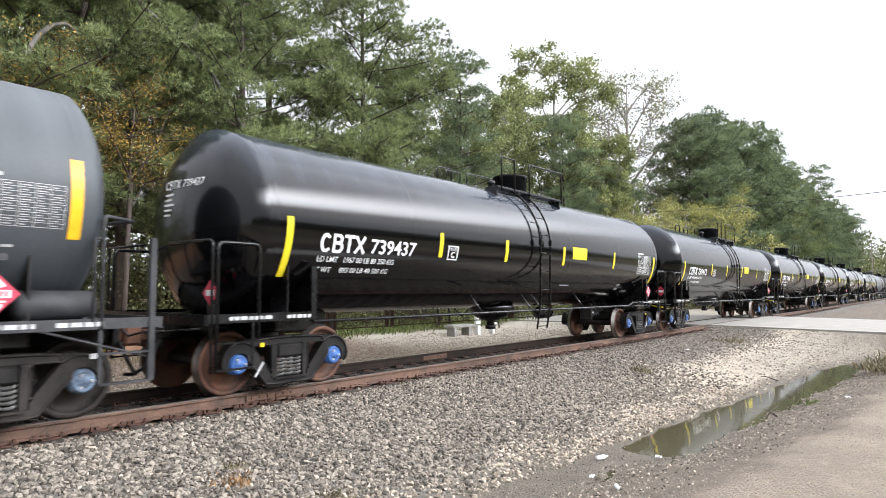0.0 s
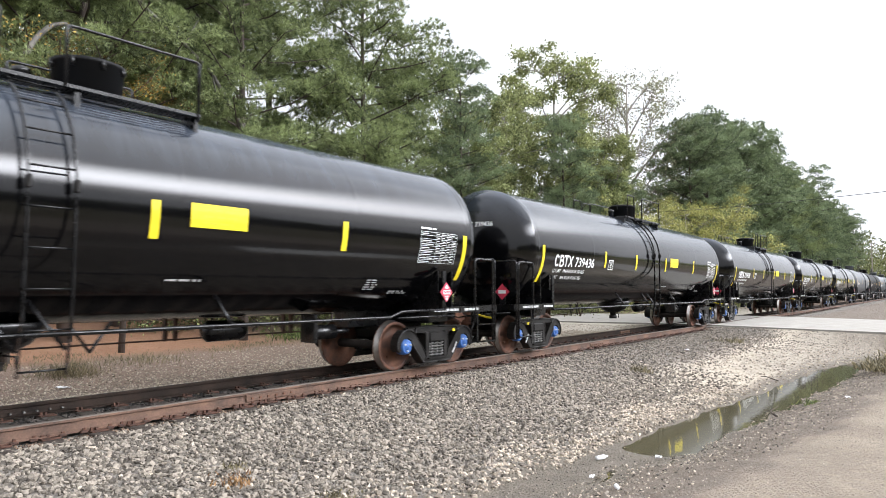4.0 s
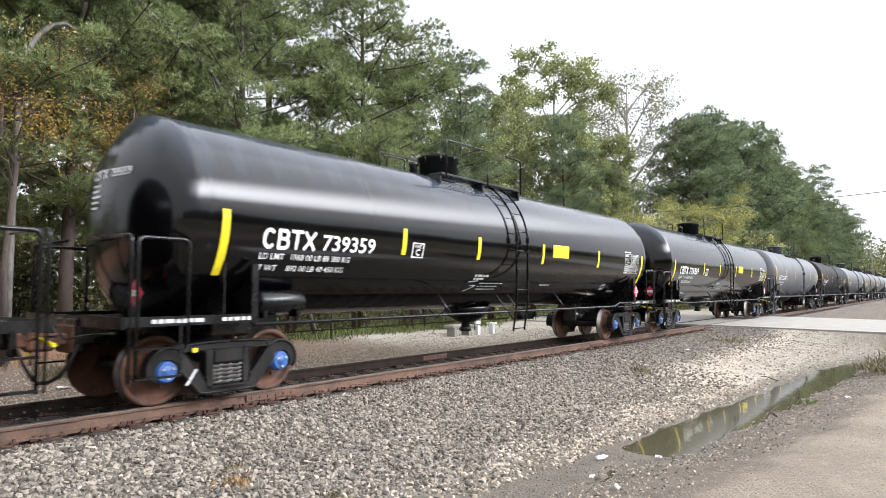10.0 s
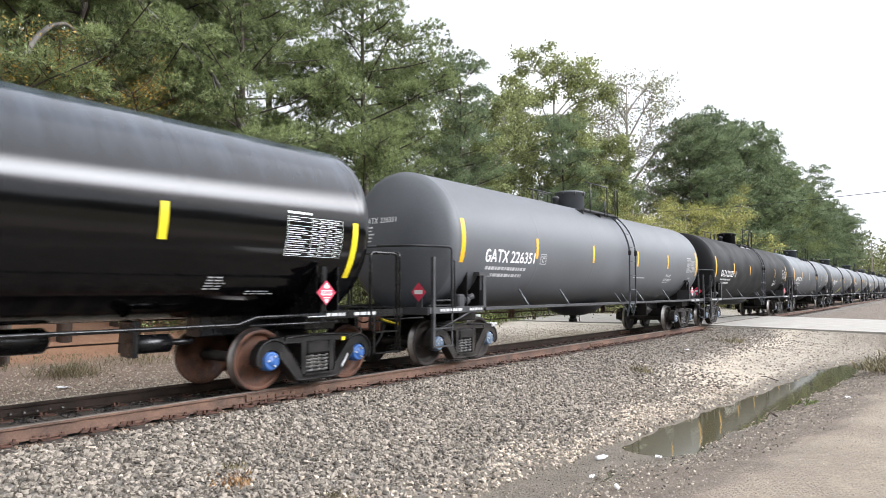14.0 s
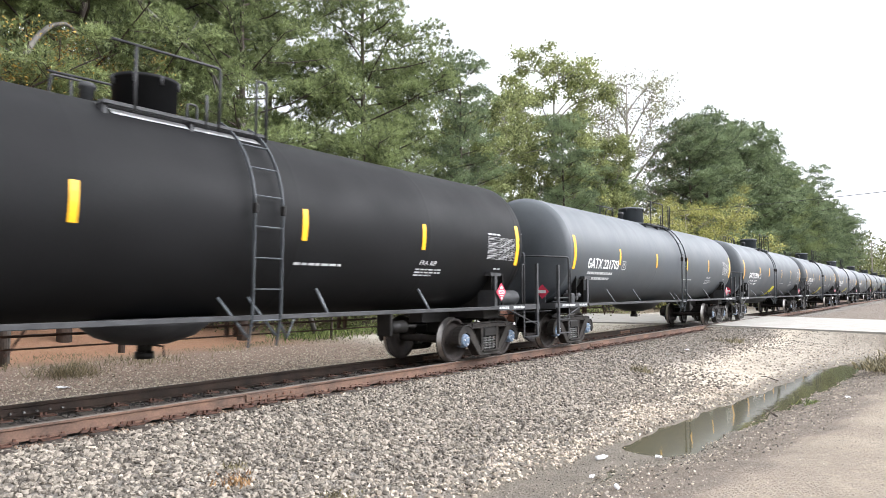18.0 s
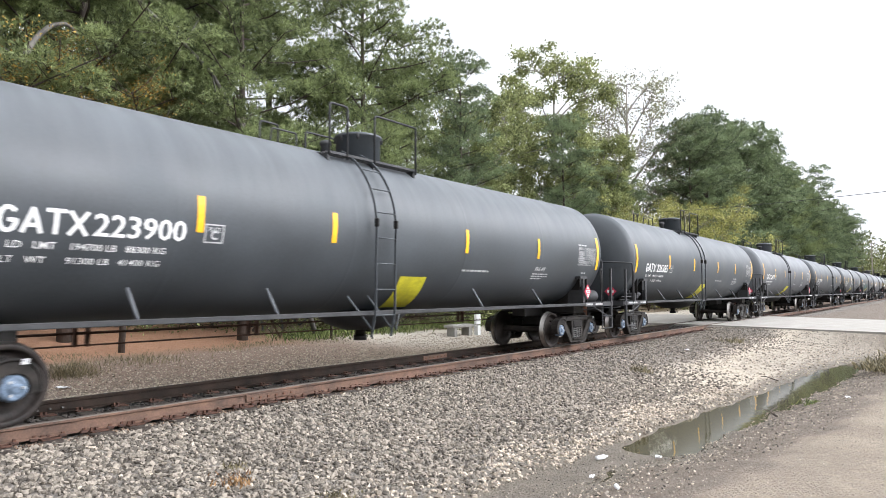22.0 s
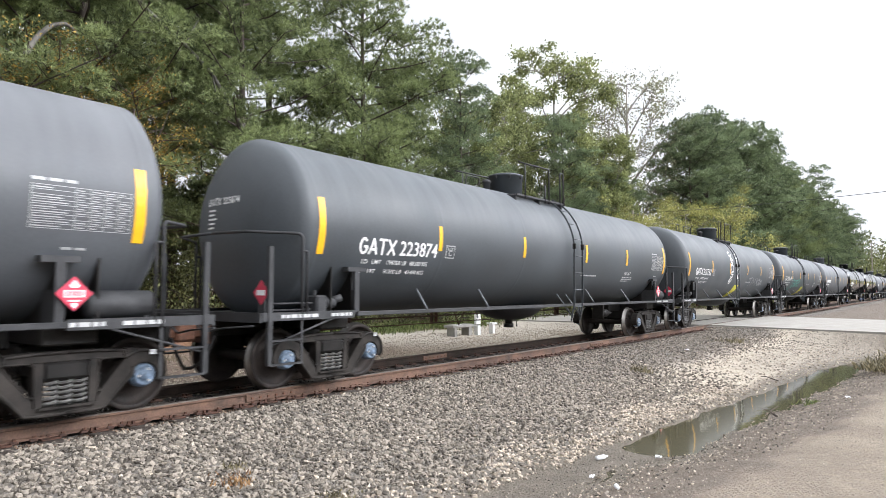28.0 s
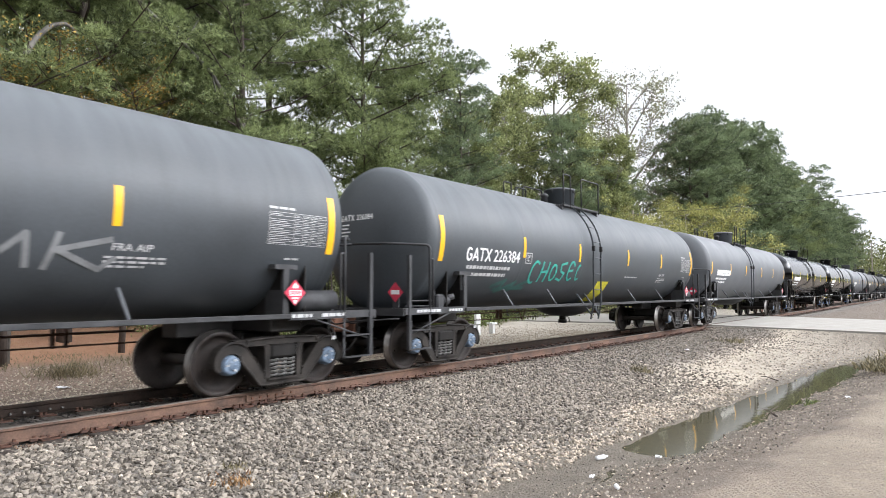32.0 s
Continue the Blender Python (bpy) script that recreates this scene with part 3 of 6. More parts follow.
def ladder(car, x0, x1, s, steel, foot):
    """A ladder that follows the tank's side from the walkway down to the foot."""
    side = []
    for i in range(15):
        a = radians(64 - i * 5.0)
        side.append((s * (RAD + 0.11) * math.cos(a), AXIS_Z + (RAD + 0.11) * math.sin(a)))
    side += [(s * (RAD + 0.1), AXIS_Z - 0.4), (s * (RAD + 0.09), 1.15), (s * (RAD + 0.0), foot)]
    st = Build()
    for x in (x0, x1):
        pts = [(x, y, z) for y, z in side]
        for p, q in zip(pts, pts[1:]):
            d = Vector((0, q[1] - p[1], q[2] - p[2])).normalized()
            nn = Vector((0, -d.z, d.y)) * 0.021
            v = [Vector(w) + o for w in (p, q) for o in (nn + Vector((-0.008, 0, 0)), nn + Vector((0.008, 0, 0)), -nn + Vector((0.008, 0, 0)), -nn + Vector((-0.008, 0, 0)))]
            st.add(v, [(0, 1, 5, 4), (1, 2, 6, 5), (2, 3, 7, 6), (3, 0, 4, 7), (0, 3, 2, 1), (4, 5, 6, 7)])
    lad = part("ladder", st, steel, car)
    length, rungs = 0.0, []
    acc = 0.18
    for p, q in zip(side, side[1:]):
        seg = math.hypot(q[0] - p[0], q[1] - p[1])
        while acc < length + seg:
            t = (acc - length) / seg
            rungs.append((p[0] + (q[0] - p[0]) * t, p[1] + (q[1] - p[1]) * t))
            acc += 0.43
        length += seg
    for y, z in rungs:
        part("rung", Build().rod((x0, y, z), (x1, y, z), 0.012, 6), steel, lad)
    for x in (x0, x1):
        part("brace", Build().rod((x - 0.32, s * 1.2, 1.4), (x - 0.02, s * (RAD + 0.02), 0.86), 0.02, 6), steel, lad)
    part("brace", Build().rod((x1 + 0.05, s * 1.43, 1.08), (x1 + 0.3, s * 1.3, 0.8), 0.018, 6), steel, lad)
    part("brace", Build().rod((x1 + 0.3, s * 1.3, 0.8), (x1 + 0.62, s * 1.1, 1.12), 0.018, 6), steel, lad)
    for x in (x0, x1):
        part("clamp", Build().box(x - 0.022, x + 0.022, s * (RAD + 0.11) - 0.045, s * (RAD + 0.11) + 0.045, AXIS_Z + 0.02, AXIS_Z + 0.16, 0.01), FRAME_BLACK, lad, "dark ladder splice clamp")


def tank_car(black, label, shift=0.0):
    steel = BLACK if black else GREY_STEEL
    car = tagged(new("tank_car"), label, "tank car", "tank cars of the freight train")
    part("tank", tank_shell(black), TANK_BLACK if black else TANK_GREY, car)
    add_trucks(car, black)
    sill_z = 1.03 if black else 1.12
    # draft sills, end decks, saddles, couplers
    for e in (-1, 1):
        def X(a):
            return e * a
        si = 5.6 if black else 5.9
        ss = Build().box(min(X(si), X(8.75)), max(X(si), X(8.75)), -0.2, 0.2, 0.8, 1.12, 0.02)
        ss.box(min(X(8.68), X(8.78)), max(X(8.68), X(8.78)), -0.3, 0.3, 0.72, 1.14, 0.015)
        # On grey cars the black iron stands in for shade under the tank.
        part("draft_sill", ss, BLACK if black else FRAME_BLACK, car)
        dk = Build()
        x0, x1 = min(X(6.95), X(8.72)), max(X(6.95), X(8.72))
        dk.box(x0, x1, -1.42, 1.42, 1.1, 1.13)
        for s in (-1, 1):
            dk.box(x0, x1, s * 1.42 - 0.02, s * 1.42 + 0.02, 1.06, 1.18)
        dk.box(min(X(8.7), X(8.75)), max(X(8.7), X(8.75)), -1.42, 1.42, 1.04, 1.18)
        deck = part("end_platform", dk, steel, car)
        for s0, s1 in ((-0.9, -0.15), (0.05, 0.55)):
            sb, rnd, p0 = Build(), random.Random(int(s0 * 100) + e), s0
            while p0 < s1 - 0.04:
                p1 = min(s1, p0 + rnd.uniform(0.05, 0.14))
                sb.box(X(7.5) + p0, X(7.5) + p1, -1.448, -1.441, 1.095, 1.145)
                p0 = p1 + 0.025
            part("white_stencil", sb, WHITE_WORN, deck, "white stencilled notice along the deck edge")["kind"] = "stuff"
        sd = Build()
        for dx in (-0.22, 0.22):
            pts = [(y / 10 * 1.3, AXIS_Z - math.sqrt((RAD + 0.01) ** 2 - (y / 10 * 1.3) ** 2)) for y in range(-10, 11)]
            v = [(X(TRUCK_X) + dx + o, y, z) for o in (-0.012, 0.012) for y, z in pts] + [(X(TRUCK_X) + dx + o, y, 1.1) for o in (-0.012, 0.012) for y, z in pts]
            m = len(pts)
            f = []
            for i in range(m - 1):
                f += [(i, i + 1, 2 * m + i + 1, 2 * m + i), (m + i, 3 * m + i, 3 * m + i + 1, m + i + 1)]
            f += [(0, 2 * m, 3 * m, m), (m - 1, 2 * m - 1, 4 * m - 1, 3 * m - 1)]
            sd.add(v, f)
        sd.box(X(TRUCK_X) - 0.3, X(TRUCK_X) + 0.3, -1.15, 1.15, 0.88, 1.1, 0.02)
        # Black iron again on grey cars, as painted-in underside shade.
        part("saddle", sd, BLACK if black else FRAME_BLACK, car)
        for s in (-1, 1):
            xs = X(6.93 if black else 6.6 + 0.28)
            st = Build().box(xs - 0.05, xs + 0.05, s * 1.4 - 0.02, s * 1.4 + 0.02, sill_z, 1.86)
            st.box(xs - 0.012, xs + 0.012, min(s * 0.95, s * 1.4), max(s * 0.95, s * 1.4), 1.12, 1.5)
            if not black:
                st.box(xs - 0.2, xs + 0.2, min(s * 1.26, s * 1.42), max(s * 1.26, s * 1.42), 1.8, 1.87)
            part("strut", st, steel, car)
        cp = Build().box(min(X(8.75), X(8.98)), max(X(8.75), X(8.98)), -0.1, 0.1, 0.8, 0.95, 0.02)
        cp.box(min(X(8.94), X(9.16)), max(X(8.94), X(9.16)), -0.17, 0.12, 0.74, 1.02, 0.04)
        cp.box(min(X(8.72), X(8.8)), max(X(8.72), X(8.8)), -0.26, 0.26, 0.7, 1.06, 0.02)
        part("coupler", cp, RUST, car, "rust-brown knuckle coupler")
        ho = Build().tube([(X(8.75), -0.35, 0.82), (X(8.84), -0.34, 0.62), (X(8.95), -0.3, 0.44), (X(9.05), -0.2, 0.36), (X(9.12), -0.1, 0.36)], 0.025, 6)
        part("air_hose", ho, FRAME_BLACK, car, "black rubber brake hose")
        lv = Build().tube(rounded([(X(8.8), -1.35, 1.0), (X(8.85), -0.7, 0.95), (X(8.9), -0.25, 0.88), (X(8.9), 0, 1.05)]), 0.015, 6)
        part("uncoupling_lever", lv, steel, car)
        # grab irons and end steps
        for s in (-1, 1):
            y = s * 1.43
            gb = Build()
            if black:
                gb.tube(rounded([(X(8.58), y, 0.42), (X(8.58), y, 2.13), (X(7.93), y, 2.13), (X(7.93), y, 0.84)]), 0.026, 8)
                gb.tube(rounded([(X(8.66), y, 0.42), (X(8.66), y, 2.16), (X(8.66), s * 0.3, 2.16)]), 0.02, 8)
            else:
                gb.box(X(8.6) - 0.035, X(8.6) + 0.035, y - 0.03, y + 0.03, 0.44, 2.12)
                gb.tube(rounded([(X(8.02), y, 1.05), (X(8.02), y, 2.34), (X(8.62), s * 0.9, 2.36), (X(8.62), 0, 2.38)]), 0.024, 8)
                gb.tube(rounded([(X(7.93), y, 1.12), (X(7.93), y, 2.08), (X(8.0), y, 2.08)], 0.04), 0.02, 8)
            part("grab_iron", gb, steel, car)
            stp = Build()
            for z in ((0.44, 0.78) if not black else (0.45, 0.8)):
                stp.box(min(X(8.02), X(8.6)), max(X(8.02), X(8.6)), y - 0.04, y + 0.04, z - 0.012, z + 0.012)
            stp.box(X(8.02) - 0.02, X(8.02) + 0.02, y - 0.008, y + 0.008, 0.43, 1.1)
            part("step", stp, steel, car)
        # rear flammable placard and the one on the end
        pc = Build()
        xs = X(6.93) if black else X(7.0)
        if e > 0:
            v = [(xs + dx, -1.475, 1.46 + dz) for dx, dz in ((0, 0.19), (-0.19, 0), (0, -0.19), (0.19, 0))]
            pc.add(v, [(0, 1, 2, 3)])
            pc.add([(p[0], p[1] + 0.01, p[2]) for p in v], [(3, 2, 1, 0)])
            pl = part("placard", pc, RED, car, "red diamond hazard placard with a white band")
            wb = Build().box(xs - 0.105, xs + 0.105, -1.482, -1.478, 1.42, 1.5)
            wb.prism([(xs, 1.61), (xs - 0.055, 1.545), (xs - 0.03, 1.525), (xs + 0.03, 1.525), (xs + 0.055, 1.545)], -1.482, -1.478)
            wb.prism([(xs, 1.295), (xs - 0.03, 1.33), (xs - 0.03, 1.36), (xs + 0.03, 1.36), (xs + 0.03, 1.33)], -1.482, -1.478)
            wb.box(xs - 0.06, xs + 0.06, -1.482, -1.478, 1.375, 1.393)
            part("band", wb, WHITE, pl)
            bars = Build()
            for i in range(4):
                bars.box(xs - 0.085 + i * 0.045, xs - 0.055 + i * 0.045, -1.486, -1.484, 1.435, 1.487)
            part("digits", bars, RED, pl)
        else:
            xe = X(8.3)
            v = [(xe, -0.82 + dy, 1.46 + dz) for dy, dz in ((0, 0.19), (-0.19, 0), (0, -0.19), (0.19, 0))]
            pc.add(v, [(0, 1, 2, 3)])
            pc.add([(p[0] + 0.01, p[1], p[2]) for p in v], [(3, 2, 1, 0)])
            pl = part("placard", pc, RED, car, "red diamond hazard placard with a white band")
            part("band", Build().box(xe - 0.006, xe - 0.002, -0.925, -0.715, 1.42, 1.5), WHITE, pl)
            part("holder", Build().box(xe + 0.01, xe + 0.03, -0.9, -0.74, 1.13, 1.6), steel, pl)
    # side pipes with their slanted hangers
    for s in (-1, 1):
        y = s * 1.43
        if black:
            sp = Build().tube([(-6.95, y, sill_z), (0, y, sill_z), (5.4, y, sill_z), (5.7, y, sill_z + 0.09), (6.95, y, sill_z + 0.1)], 0.026, 8)
            sp.rod((5.6, y, sill_z - 0.02), (7.2, y, sill_z - 0.02), 0.02, 6)
        else:
            sp = Build().box(-6.9, 6.95, y - 0.03, y + 0.03, sill_z - 0.035, sill_z + 0.035, 0.008)
        rail = part("side_rail", sp, steel, car)
        for x in ((-2.45, 2.3) if black else (-5.07, -3.05, 2.14, 4.62)):
            part("hanger", Build().rod((x - (0.1 if black else 0.02), s * 1.16, sill_z + 0.4), (x, y, sill_z), 0.024, 6), steel if black else TANK_GREY_LIGHT, rail)
    # walkway with railing, manway housing
    if black:
        px0, px1 = -1.09 + shift, 2.07 + shift
        loops = [[(px0 + 0.16, 3.8), (px0 + 0.16, 4.6), (-0.45, 4.62)], [(0.3, 4.62), (px1 - 0.05, 4.62), (px1 - 0.05, 3.8)], [(-0.45, 3.86), (-0.45, 4.3)]] if shift else [[(px0 + 0.16, 3.8), (px0 + 0.16, 4.6), (px0 + 0.73, 4.6), (px0 + 0.73, 3.86)], [(px0 + 1.42, 3.86), (px0 + 1.42, 4.6), (px1 - 0.05, 4.62), (px1 - 0.05, 3.8)]]
    elif shift == 0:
        px0, px1 = -1.1, 1.32
        loops = [[(-0.71, 3.75), (-0.71, 4.6)], [(-1.02, 4.6), (0.49, 4.63), (0.49, 3.72)], [(0.29, 3.72), (0.29, 4.2)], [(1.1, 3.75), (1.1, 4.62), (1.28, 4.62), (1.28, 3.72)]]
    else:
        px0, px1 = -1.72, 0.58
        loops = [[(-1.7, 3.75), (-1.7, 4.64), (-1.29, 4.64), (-1.29, 3.75)], [(-0.62, 3.72), (-0.62, 4.64), (0.52, 4.64), (0.52, 3.72)]]
    wz = 3.86 if black else 3.78
    for s in (-1, 1):
        wk = part("walkway", Build().box(px0, px1, s * 0.93 - 0.02, s * 0.93 + 0.02, wz, wz + 0.05, 0.006), steel, car)
        for i in range(5):
            yy = s * (0.62 + i * 0.062)
            part("slat", Build().box(px0, px1, yy - 0.014, yy + 0.014, wz + 0.012, wz + 0.046), steel, wk)
        for x in (px0 + 0.05, (px0 + px1) / 2, px1 - 0.05):
            part("bracket", Build().box(x - 0.03, x + 0.03, min(s * 0.58, s * 0.9), max(s * 0.58, s * 0.9), wz - 0.2, wz + 0.012), steel, wk)
        for p in loops:
            part("railing", Build().tube(rounded([(x, s * 0.95, z) for x, z in p], 0.06), 0.02, 8), steel, car)
    part("railing", Build().tube(rounded([(px0 + 0.08, 0.9, 3.88), (px0 - 0.05, 0.6, 3.9), (px0 - 0.05, 0.5, 4.42), (px0 + 0.5, 0.5, 4.42), (px0 + 0.5, 0.5, 3.9)], 0.05), 0.018, 8), steel, car)
    mx = (0.97 if shift == 0 else -1.05) if black else -0.1
    mw = Build().lathe([(3.85, 0.43), (4.42, 0.43), (4.43, 0.46), (4.48, 0.46), (4.51, 0.36), (4.53, 0)], "z", 32, centre=(mx, 0, 0))
    mw.lathe([(3.86, 0.5), (3.93, 0.5), (3.94, 0.43)], "z", 32, centre=(mx, 0, 0))
    man = part("manway", mw, TANK_DULL if black else GREY_STEEL, car)
    for i in range(8):
        a = math.pi * 2 * i / 8
        part("bolt", shared("bolt:" + str(black), lambda: Build().rod((0, 0, -0.06), (0, 0, 0.06), 0.025, 6), steel), None, man).location = (mx + 0.45 * math.cos(a), 0.45 * math.sin(a), 4.41)
    vl = Build().lathe([(3.9, 0.09), (4.2, 0.09), (4.22, 0.12), (4.28, 0.1), (4.32, 0)], "z", 12, centre=(mx - 0.75, 0.1, 0))
    part("valve", vl, steel, car)
    # ladders
    for s in (-1, 1):
        lx = -0.22 if black else (0.68 if shift == 0 else -1.18)
        ladder(car, lx, lx + 0.47, s, steel if black else TANK_GREY, 0.6 if black else 0.72)
    # tank foot: outlet, skid, brake gear
    rr = 0.62 if black else 1.0
    sk = Build().lathe([(0.74, 0.0), (0.75, 0.34 * rr), (0.86, 0.66 * rr), (1.02, 0.86 * rr), (1.12, 0.95 * rr)], "z", 28, centre=(0.0, 0, 0.0))
    part("outlet_skid", sk, steel, car)
    ol = Build().rod((0.0, 0, 0.85), (0.0, 0, 0.6), 0.1, 10)
    ol.rod((0.0, 0, 0.64), (0.0, 0, 0.54), 0.13, 10)
    ol.tube([(0.1, 0, 0.72), (0.22, -0.1, 0.7), (0.24, -0.1, 0.55)], 0.015, 6)
    part("bottom_outlet", ol, FRAME_BLACK, car)
    cyl_x = 4.45
    bc = Build().rod((cyl_x, -0.5, 0.78), (cyl_x + 0.5, -0.5, 0.78), 0.125, 16)
    bc.rod((cyl_x + 0.5, -0.5, 0.78), (cyl_x + 0.85, -0.5, 0.78), 0.04, 8)
    bc.box(cyl_x - 0.08, cyl_x, -0.68, -0.32, 0.62, 1.1, 0.015)
    if black or shift == 0:
        part("brake_cylinder", bc, BLACK if black else FRAME_BLACK, car)
    rs = Build().lathe([(3.0, 0.0), (3.02, 0.12), (3.08, 0.17), (3.7, 0.17), (3.76, 0.12), (3.78, 0)], "x", 16, centre=(0, 0.4, 0.84))
    if black:
        part("air_reservoir", rs, steel, car)
    if shift < 0 and black or not black:
        x0 = -6.75 if black else 7.2
        rs = Build().lathe([(x0, 0.0), (x0 + 0.02, 0.11), (x0 + 0.07, 0.165), (x0 + 0.8, 0.165), (x0 + 0.85, 0.11), (x0 + 0.87, 0)], "x", 20, centre=(0, -1.15, 1.33))
        rs.box(x0 + 0.1, x0 + 0.16, -1.25, -1.05, 1.1, 1.2).box(x0 + 0.7, x0 + 0.76, -1.25, -1.05, 1.1, 1.2)
        part("air_reservoir", rs, steel, car, "round-ended brake air reservoir")
    # brake pipes and their hangers on the far side
    iron = PIPE_RUST
    for yy, zz, rad in ((1.2, 0.86, 0.022), (0.95, 0.7, 0.014)):
        part("brake_pipe", Build().rod((-6.0, yy, zz), (6.0, yy, zz), rad, 6), iron, car)
    for x in ((-5.0, -4.2, -2.4, 2.9, 5.3) if black else (-4.6, -1.6, 2.2, 4.9)):
        hg = Build()
        for dx in (-0.09, 0.09):
            hg.box(x + dx - 0.022, x + dx + 0.022, 1.16, 1.24, 0.66, 1.12)
        hg.box(x - 0.09, x + 0.09, 1.17, 1.23, 0.84, 0.88)
        part("hanger", hg, iron, car)
    part("brake_lever", Build().tube([(-1.75, 0.46, 0.98), (-1.55, 0.46, 0.66), (-1.35, 0.46, 0.98)], 0.02, 6), iron, car)
    if black:
        part("lever_handle", Build().tube(rounded([(-8.7, 1.43, 0.86), (-8.7, 1.45, 0.66), (-8.66, 1.45, 0.5)]), 0.022, 6), YELLOW, car, "yellow uncoupling lever handle")
        part("lever_handle", Build().tube(rounded([(8.75, -0.9, 0.98), (8.8, -1.1, 0.92), (8.8, -1.3, 0.9)]), 0.022, 6), YELLOW, car, "yellow uncoupling lever handle")
    else:
        vb = Build().box(-7.62, -7.4, -1.3, -1.05, 1.13, 1.42, 0.03).rod((-7.4, -1.2, 1.3), (-7.2, -1.2, 1.3), 0.09, 10).rod((-7.25, -1.2, 1.33), (-7.1, -1.28, 1.38), 0.06, 8)
        vb.rod((-8.4, -1.2, 1.3), (-7.6, -1.2, 1.3), 0.018, 6).rod((-8.4, -1.15, 1.2), (-7.6, -1.15, 1.2), 0.018, 6).rod((-7.5, -1.1, 1.13), (-7.5, -1.1, 1.5), 0.03, 8)
        part("brake_valve", vb, GREY_STEEL, car, "grey brake valve block with pipes")
        for e in (-1, 1):
            part("step_brace", Build().rod((e * 7.35, -1.42, 1.08), (e * 8.55, -1.43, 0.72), 0.016, 6), steel, car)
    return car


def tapes(car, strips, mat, label):
    for x, w, a0, a1 in strips:
        key = "reflective_tape:%s%.2f%.2f" % (mat.name, x, a0)
        part("reflective_tape", shared(key, lambda: patch(Build(), x, x + w, a0, a1), mat), None, car, label)


def black_marks(car, number, lines):
    """Yellow tapes, panel, table and lettering of a black car."""
    tapes(car, [(-7.48, 0.12, -0.93, 0.0), (-3.88, 0.11, -0.46, 0.01), (-1.55, 0.11, -0.46, 0.01), (1.14, 0.11, -0.46, 0.01), (4.27, 0.11, -0.46, 0.01), (7.5, 0.12, -0.93, 0.0)], YELLOW, "bright yellow reflective tape")
    p = part("notice_panel", patch(Build(), 1.66, 2.5, -0.28, 0.03), YELLOW, car, "yellow notice panel with faint small print")
    b = Build()
    small_lines(b, 1.83, -0.03, (0.5, 0.55, 0.45), 0.028, 0.085, lift=0.012, seed=5)
    part("print", b, YELLOW_DIRTY, p)["kind"] = "stuff"
    add_table(car, 6.2, 7.28, 0.0, -0.58, WHITE)
    b = Build()
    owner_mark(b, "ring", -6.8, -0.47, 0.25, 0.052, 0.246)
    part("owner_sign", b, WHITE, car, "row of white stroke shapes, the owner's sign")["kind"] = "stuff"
    b = Build()
    write(b, number, -5.72, -0.47, 0.345, 0.014, width=1.16)
    part("lettering", b, WHITE, car, "large white number on the side")["kind"] = "stuff"
    b = Build()
    if lines:
        write(b, lines[0], -6.83, -0.65, 0.135, 0.006, width=1.75)
        write(b, lines[1], -6.86, -0.83, 0.135, 0.006, width=1.7)
    part("stencilled_text", b, WHITE, car)["kind"] = "stuff"
    b = Build()
    plate_c(b, -3.6, -3.28, -0.5, -0.22)
    part("plate_mark", b, WHITE, car, "white boxed clearance mark")
    b = Build()
    small_lines(b, 1.5, -1.0, (0.5,), seed=2)
    small_lines(b, 5.1, -0.95, (0.28, 0.3, 0.3, 0.3, 0.25), 0.025, 0.05, seed=3)
    small_lines(b, 5.8, -1.2, (0.4, 0.5), 0.025, 0.05, seed=4)
    part("stencilled_text", b, WHITE_WORN, car)["kind"] = "stuff"
    end_text(car, number, "ring")


def grey_marks(car, number, lines, back=False, tape=AMBER, mark=WHITE):
    # one car carries its lettering a little further along
    dx, wide = (0.28, 1.12) if number == "223900" else (0.0, 1.06)
    tapes(car, [(-7.72, 0.13, -0.53, 0.36), ((-4.64 if back else -4.75) + dx, 0.1, -0.34, 0.13), ((-2.06 if number == "223900" else -1.8) if back else -1.64, 0.1, -0.34, 0.13), (1.5 if back else 1.6, 0.1, -0.34, 0.13), (4.39, 0.1, -0.34, 0.13), (7.65, 0.13, -0.53, 0.36)], tape, "amber reflective tape")
    add_table(car, 6.55, 7.6, 0.04, -0.42, WHITE_WORN)
    b = Build()
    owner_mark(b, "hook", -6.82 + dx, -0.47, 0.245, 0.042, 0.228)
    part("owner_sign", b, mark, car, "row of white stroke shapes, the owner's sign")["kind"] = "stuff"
    b = Build()
    write(b, number, -5.84 + dx * 0.8, -0.47, 0.365, 0.009, width=wide)
    part("lettering", b, mark, car, "white number on the side")["kind"] = "stuff"
    b = Build()
    if lines:
        write(b, lines[0], -6.72 + dx, -0.65, 0.115, 0.003, width=1.72)
        write(b, lines[1], -6.76 + dx, -0.82, 0.115, 0.003, width=1.72)
    else:
        small_lines(b, -6.75, -0.58, (1.65, 1.55), 0.075, 0.16, seed=7)
    part("stencilled_text", b, mark if lines else WHITE_WORN, car)["kind"] = "stuff"
    b = Build()
    plate_c(b, -4.52 + dx, -4.24 + dx, -0.47, -0.22, 0.018)
    part("plate_mark", b, WHITE_WORN, car, "white boxed clearance mark")
    b = Build()
    write(b, "FRA AIP", 4.42, -0.63, 0.13, 0.012, width=0.5)
    small_lines(b, 4.36, -0.7, (0.8, 0.75, 0.5), 0.03, 0.06, seed=9)
    small_lines(b, 1.55, -0.68, (0.95,), 0.04, seed=10)
    small_lines(b, 6.9, -0.62, (0.25,), 0.03, seed=12)
    part("stencilled_text", b, WHITE_WORN, car)["kind"] = "stuff"
    end_text(car, number, "hook")


